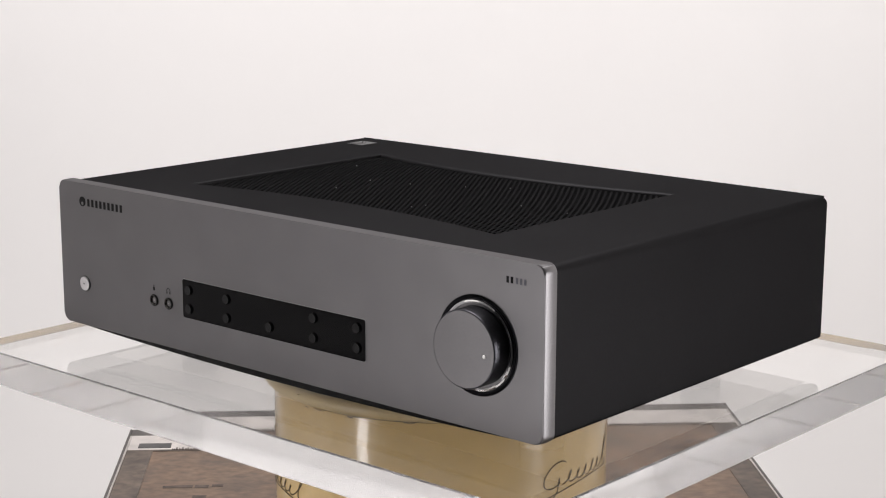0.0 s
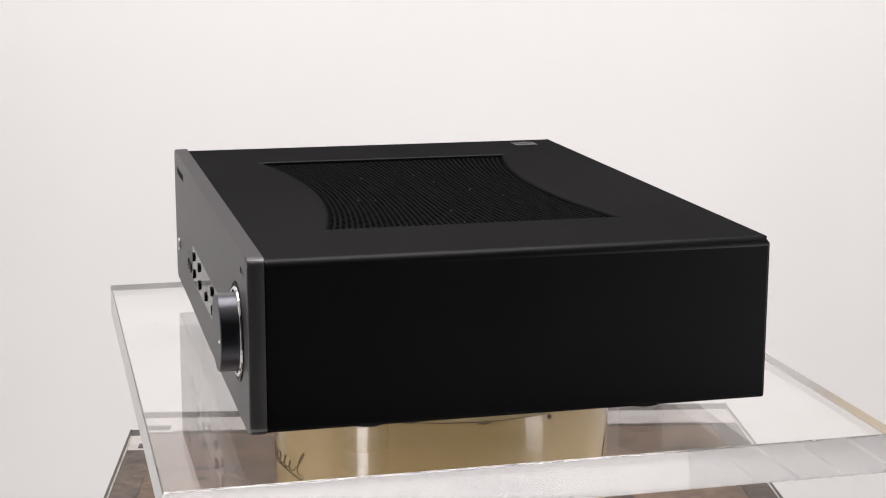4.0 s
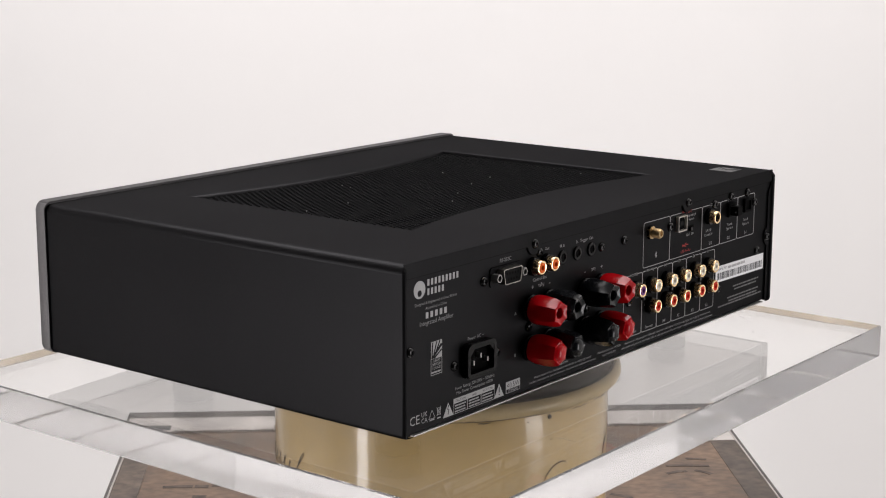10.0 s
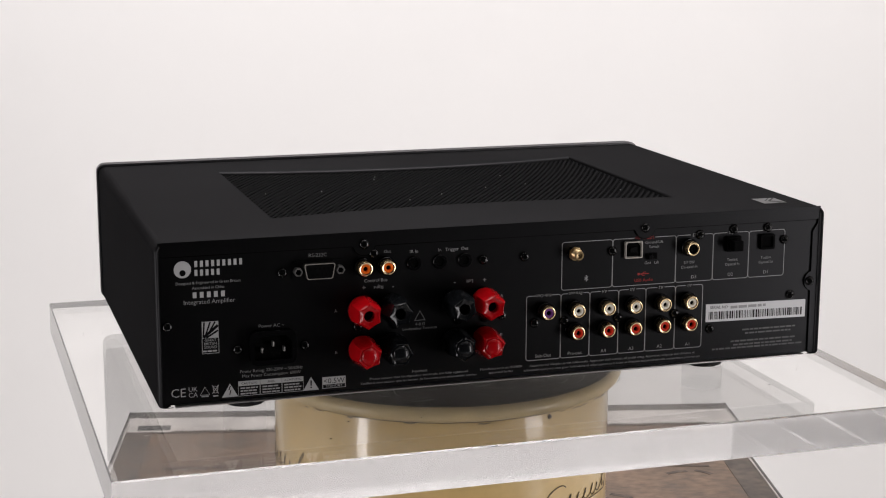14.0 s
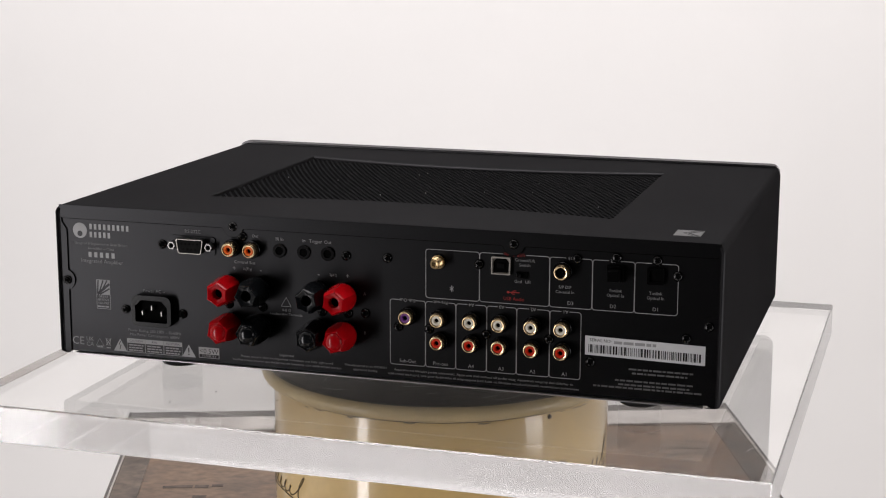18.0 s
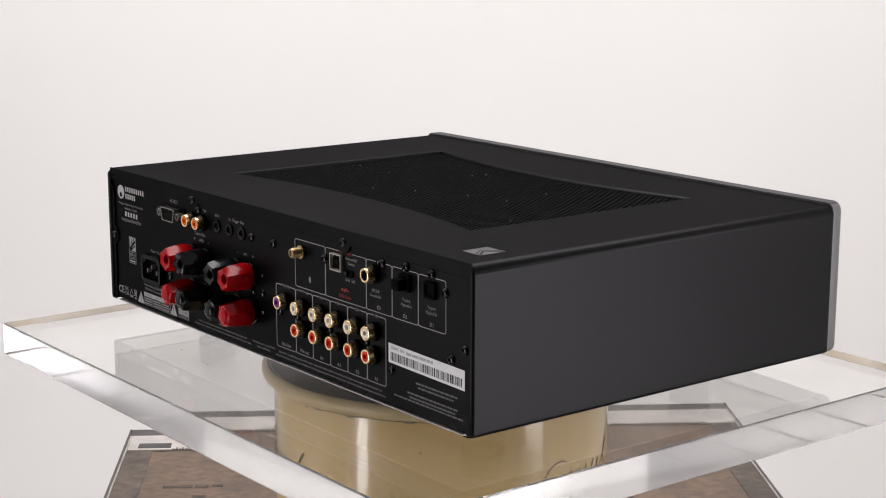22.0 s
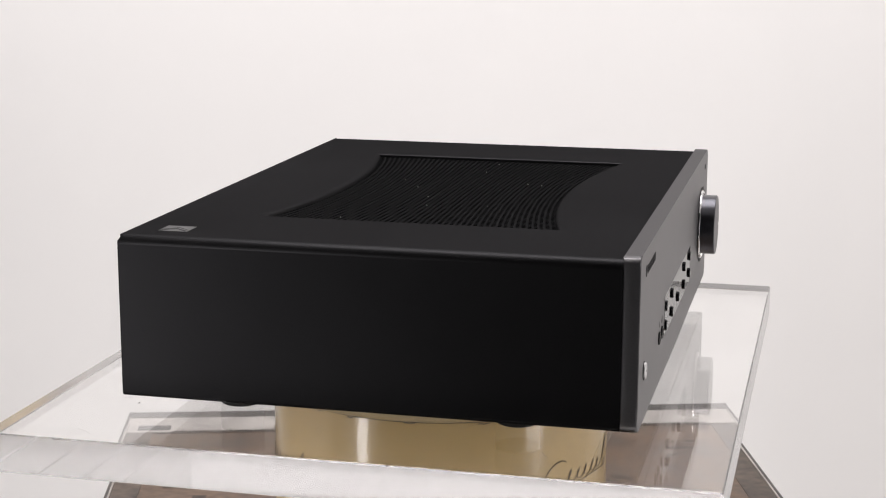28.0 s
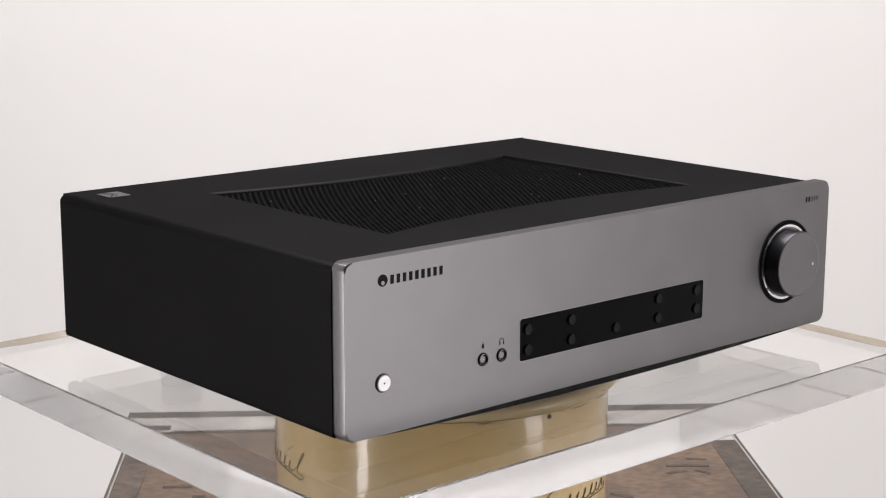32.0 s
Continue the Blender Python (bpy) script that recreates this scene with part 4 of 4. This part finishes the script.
for text, x, z, size in (("RS-232C", 0.1203, 0.0856, 0.0031), ("In", 0.0922, 0.0853, 0.0026), ("Out", 0.0780, 0.0853, 0.0026), ("Control Bus", 0.0852, 0.0682, 0.0029),
                         ("IR In", 0.0616, 0.0843, 0.0029), ("In", 0.0455, 0.0843, 0.0029), ("Trigger", 0.0378, 0.0843, 0.0029), ("Out", 0.0298, 0.0843, 0.0029),
                         ("Power AC ~", 0.1485, 0.0452, 0.0030), ("+", 0.0925, 0.0640, 0.0045), ("-", 0.0745, 0.0640, 0.0050), ("-", 0.0360, 0.0640, 0.0050), ("+", 0.0170, 0.0640, 0.0045),
                         ("A", 0.1098, 0.0512, 0.0028), ("B", 0.1098, 0.0258, 0.0028), ("A", 0.0060, 0.0535, 0.0028), ("B", 0.0060, 0.0290, 0.0028),
                         ("Sub-Out", -0.0215, 0.0135, 0.0031), ("Pre-out", -0.0425, 0.0135, 0.0031), ("A4", -0.0618, 0.0135, 0.0031), ("A3", -0.0806, 0.0135, 0.0031),
                         ("A2", -0.1000, 0.0135, 0.0031), ("A1", -0.1196, 0.0135, 0.0031), ("D3", -0.1224, 0.0570, 0.0031), ("D2", -0.1478, 0.0570, 0.0031), ("D1", -0.1730, 0.0570, 0.0031),
                         ("Ground/Lift", -0.0945, 0.0810, 0.0026), ("Switch", -0.0945, 0.0781, 0.0026), ("Gnd", -0.0905, 0.0680, 0.0026), ("Lift", -0.0965, 0.0680, 0.0026),
                         ("S/P DIF", -0.1190, 0.0665, 0.0026), ("Co-axial In", -0.1190, 0.0636, 0.0026), ("Toslink", -0.1490, 0.0665, 0.0026), ("Optical In", -0.1490, 0.0636, 0.0026),
                         ("Toslink", -0.1727, 0.0665, 0.0026), ("Optical In", -0.1727, 0.0636, 0.0026), ("Integrated Amplifier", 0.1846, 0.0622, 0.0037),
                         ("Designed & Engineered in Great Britain", 0.1850, 0.0736, 0.00235), ("Assembled in China", 0.1850, 0.0705, 0.00235),
                         ("Power Rating: 220-230V ~ 50/60Hz", 0.1490, 0.0186, 0.0026), ("Max Power Consumption: 600W", 0.1490, 0.0158, 0.0026), ("Important", 0.0581, 0.0104, 0.0024),
                         ("L", -0.0365, 0.0440, 0.0022), ("R", -0.0365, 0.0290, 0.0022), ("4-8 \u03a9", 0.0577, 0.0395, 0.0026), ("Loudspeaker Terminals", 0.0580, 0.0369, 0.0023)):
    words(text, x, z, size, M["print_shaded"] if x > 0.11 else DIM if x < 0 and size > 0.0027 else M["print_faint"])
for text, x, z in (("Right", 0.0835, 0.0640), ("Left", 0.0265, 0.0640), ("Sub-Out", -0.0215, 0.0518), ("Pre-out", -0.0425, 0.0518), ("A4", -0.0618, 0.0518), ("A3", -0.0806, 0.0518),
                   ("A2", -0.1000, 0.0518), ("A1", -0.1196, 0.0518), ("D3", -0.1224, 0.0842), ("D2", -0.1478, 0.0842), ("D1", -0.1730, 0.0842)):
    words(text, x, z, 0.0029, DIM, True)
words("USB Audio", -0.0880, 0.0842, 0.0029, RED, True)
words("USB Audio", -0.0880, 0.0572, 0.0029, RED)
bm = ribbon([(0.0845, 0.0612), (0.0915, 0.0612)], 0.0005)
prism(disc_outline(0.0845, 0.0612, 0.0008, 10), 0, 0.00013, bm)
ribbon([(0.0868, 0.0612), (0.0880, 0.0622), (0.0895, 0.0622)], 0.0004, bm=bm)
ribbon([(0.0860, 0.0612), (0.0872, 0.0602), (0.0885, 0.0602)], 0.0004, bm=bm)
part("usb_mark", bm, RED, rear, "small red connector mark")
part("wireless_mark", ribbon([(0.0483, 0.0616), (0.0505, 0.0598), (0.0494, 0.0588), (0.0494, 0.0628), (0.0505, 0.0617), (0.0483, 0.0599)], 0.00045), W, rear, "small wireless mark")
emblem(-0.1996, 0.0818, 0.0050, rear, W, M["rear"])
name_bars(-0.1932, -0.1640, 0.0847, 0.0036, 9, rear, W)
name_bars(-0.1932, -0.1772, 0.0795, 0.0036, 5, rear, W)
name_bars(-0.1897 - 0.005, -0.1897 + 0.0155, 0.0664, 0.0034, 5, rear, W)

# quality badge: a striped square over a small ruled plate
bm = prism([(-0.1894, 0.0405), (-0.1797, 0.0405), (-0.1797, 0.0503), (-0.1894, 0.0503)], 0, 0.00012)
part("quality_badge", bm, DIM, rear, "pale square badge with slanting strokes")
bm = bmesh.new()
for a in (0.0, 0.0032, 0.0058):
    ribbon([(-0.1887 + a * 0.4, 0.0408 + (0.001 if a else 0)), (-0.1880 + a * 1.1, 0.0500)], 0.0009, 0.00012, 0.0002, bm)
ribbon([(-0.1886, 0.0408), (-0.1800, 0.0478)], 0.0016, 0.00012, 0.0002, bm)
ribbon([(-0.1870, 0.0406), (-0.1800, 0.0447)], 0.0010, 0.00012, 0.0002, bm)
part("badge_stroke", bm, M["rear"], rear, "black slanting strokes")
part("badge_frame", ribbon([(-0.1894, 0.0405), (-0.1894, 0.0312), (-0.1797, 0.0312), (-0.1797, 0.0405)], 0.0004, closed=True), DIM, rear)
for text, z in (("GREAT", 0.0391), ("BRITISH", 0.0370), ("SOUND", 0.0349)):
    lettering(text, -0.18455, z, 0.0022, DIM, rear, FLAT)
part("fine_print", bars(-0.1890, -0.1802, 0.0326, 0.0009, 5, None, (0.001, 0.003), 0.0004), DIM, rear)

# approval marks along the foot of the panel
lettering("CE", -0.2040, 0.0085, 0.0075, W, rear, FLAT)
lettering("UK", -0.1955, 0.0103, 0.0040, W, rear, FLAT)
lettering("CA", -0.1955, 0.0068, 0.0040, W, rear, FLAT)


def triangle(cx, cz, h, fill):
    t = [(cx - h * 0.58, cz - h / 2), (cx + h * 0.58, cz - h / 2), (cx, cz + h / 2)]
    if fill:
        part("warning_triangle", prism(t, 0, 0.00012), W, rear, "pale warning triangle")
    else:
        part("warning_triangle", ribbon(t, 0.0004, closed=True), W, rear, "outlined warning triangle")


triangle(-0.1885, 0.0088, 0.0048, False)
part("recycling_bar", bars(-0.1906, -0.1864, 0.0056, 0.0008, 2, None, (0.001, 0.002), 0.0003), DIM, rear)
bm = ribbon([(-0.1838, 0.0112), (-0.1832, 0.0072), (-0.1814, 0.0072), (-0.1808, 0.0112)], 0.0004, closed=True)
ribbon([(-0.1842, 0.0118), (-0.1806, 0.0068)], 0.0003, bm=bm)
ribbon([(-0.1804, 0.0118), (-0.1842, 0.0068)], 0.0003, bm=bm)
add_box(bm, -0.1838, -0.1808, 0.0050, 0.0057, 0, 0.00012)
part("bin_mark", bm, W, rear, "crossed-out bin mark")
triangle(-0.1738, 0.0080, 0.0082, True)
part("flash_mark", ribbon([(-0.1735, 0.0108), (-0.1745, 0.0082), (-0.1733, 0.0082), (-0.1741, 0.0052)], 0.0006, 0.00012, 0.0002), M["rear"], rear, "black flash")
triangle(-0.1253, 0.0080, 0.0082, True)
bm = ribbon([(-0.1253, 0.0100), (-0.1253, 0.0068)], 0.0008, 0.00012, 0.0002)
prism(disc_outline(-0.1253, 0.0056, 0.0005, 8), 0.00012, 0.0002, bm)
part("exclamation_mark", bm, M["rear"], rear, "black exclamation stroke")
for i, text in enumerate(("CAUTION", "AVIS", "ACHTUNG")):
    x0 = -0.1688 + i * 0.01305
    part("caution_box", ribbon([(x0, 0.0040), (x0 + 0.0127, 0.0040), (x0 + 0.0127, 0.0128), (x0, 0.0128)], 0.0003, closed=True), W, rear)
    part("caution_head", prism([(x0, 0.0100), (x0 + 0.0127, 0.0100), (x0 + 0.0127, 0.0128), (x0, 0.0128)], 0, 0.00010), W, rear)
    t = lettering(text, x0 + 0.0064, 0.0114, 0.0021, M["print_black"], rear, FLAT)
    bm = bmesh.new()
    for k in range(3):
        bars(x0 + 0.0012, x0 + 0.0115, 0.0086 - 0.0017 * k, 0.0008, 20 + 3 * i + k, bm, (0.0012, 0.003), 0.0004)
    part("fine_print", bm, DIM, rear)["kind"] = "stuff"
part("standby_plate", prism([(-0.1184, 0.0042), (-0.1042, 0.0042), (-0.1042, 0.0112), (-0.1184, 0.0112)], 0, 0.0001), W, rear, "pale standby power plate")
lettering("<0.5W", -0.1113, 0.0086, 0.0046, M["print_black"], rear, FLAT)
part("standby_band", prism([(-0.1180, 0.0045), (-0.1046, 0.0045), (-0.1046, 0.0066), (-0.1180, 0.0066)], 0.0001, 0.00014), M["print_black"], rear)
lettering("STANDBY", -0.1113, 0.0055, 0.0020, W, rear, FLAT, squeeze=1.15)
def fitted(text, x0, x1, z, material):
    """A line of small print stretched to run from x0 to x1 as seen from behind."""
    o = lettering(text, 0, z, 0.0020, material, rear, FLAT)
    w = max(v.co.x for v in o.data.vertices) - min(v.co.x for v in o.data.vertices)
    for v in o.data.vertices:
        v.co.x *= (x1 - x0) / w
    o.location.x = (x0 + x1) / 2


for text, x0, x1, z in (("Please ensure that loudspeaker terminals are fully tightened", -0.0893, -0.0273, 0.0077), ("Veuillez \u00e0 vous assurer que les bornes de l'enceinte sont enti\u00e8rement serr\u00e9es", -0.0951, -0.0217, 0.0052),
                        ("Manufactured in an ISO9001", -0.0192, 0.0079, 0.0079), ("approved facility", -0.0139, 0.0019, 0.0054),
                        ("Apparatet m\u00e5 tilkoples jordet stikkontakt. Apparaten skall anslutas till jordat uttag. Apparatets stikprop skal tilsluttes en", 0.0128, 0.1250, 0.0076),
                        ("stikkontakt med jord, som giver forbindelse til stikproppens jord. Laite on liitett\u00e4v\u00e4 suojakoskettimilla varustettuun pistorasiaan", 0.0089, 0.1284, 0.0049)):
    fitted(text, x0, x1, z, M["print_faint"])
for x0, x1, zs, seed in ((0.1580, 0.1960, (0.0200, 0.0176), 70), (0.1500, 0.1960, (0.0128, 0.0104), 80), (0.1370, 0.2020, (0.0084,), 90)):
    bm = bmesh.new()
    for k, z in enumerate(zs):
        bars(x0 + 0.002 * k, x1 - 0.002 * k, z, 0.0010, seed + k, bm, (0.0012, 0.0050), 0.0007)
    part("fine_print", bm, M["print_tiny"], rear, "lines of tiny pale print")["kind"] = "stuff"
triangle(-0.0579, 0.0448, 0.0057, False)

# paper label with a bar code
lab = part("paper_label", prism([(0.1317, 0.0268), (0.2026, 0.0256), (0.2026, 0.0372), (0.1317, 0.0384)], 0.0, 0.00015), M["label"], amp, "white paper label with a black bar code", REAR)
rnd = random.Random(8)
bm = bmesh.new()
x = 0.1338
while x < 0.1998:
    w = rnd.choice((0.0003, 0.0004, 0.0007, 0.0010))
    d = -0.0012 * (x - 0.1317) / 0.0709
    add_box(bm, x, x + w, 0.0284 + d, 0.0334 + d, 0.00015, 0.00022)
    x += w + rnd.choice((0.0004, 0.0006, 0.0009))
part("bar_code", bm, M["print_black"], lab, "black bar code")["kind"] = "stuff"
lettering("SERIAL NO:", 0.1338, 0.0360, 0.0026, M["print_black"], lab, pose(0, 0, 0.0001, 0, 0, -0.9) @ Matrix.Translation((0.0, 0.0021, 0)), align="LEFT")
part("number_bar", bars(0.1490, 0.1740, 0.0354, 0.0017, 12, None, (0.002, 0.008), 0.0008, z=0.00024), M["print_dim"], lab, "grey bar in place of a number")


# ---------------------------------------------------------------- movement
def motions():
    rows = [(t, pose(0, 0, Z0, 0, 0, a)) for t, a in TURN]
    walk(amp, rows)
    walk(plate, rows)
    walk(platter, [(t, pose(0, 0, top, 0, 0, a)) for t, a in TURN])


motions()
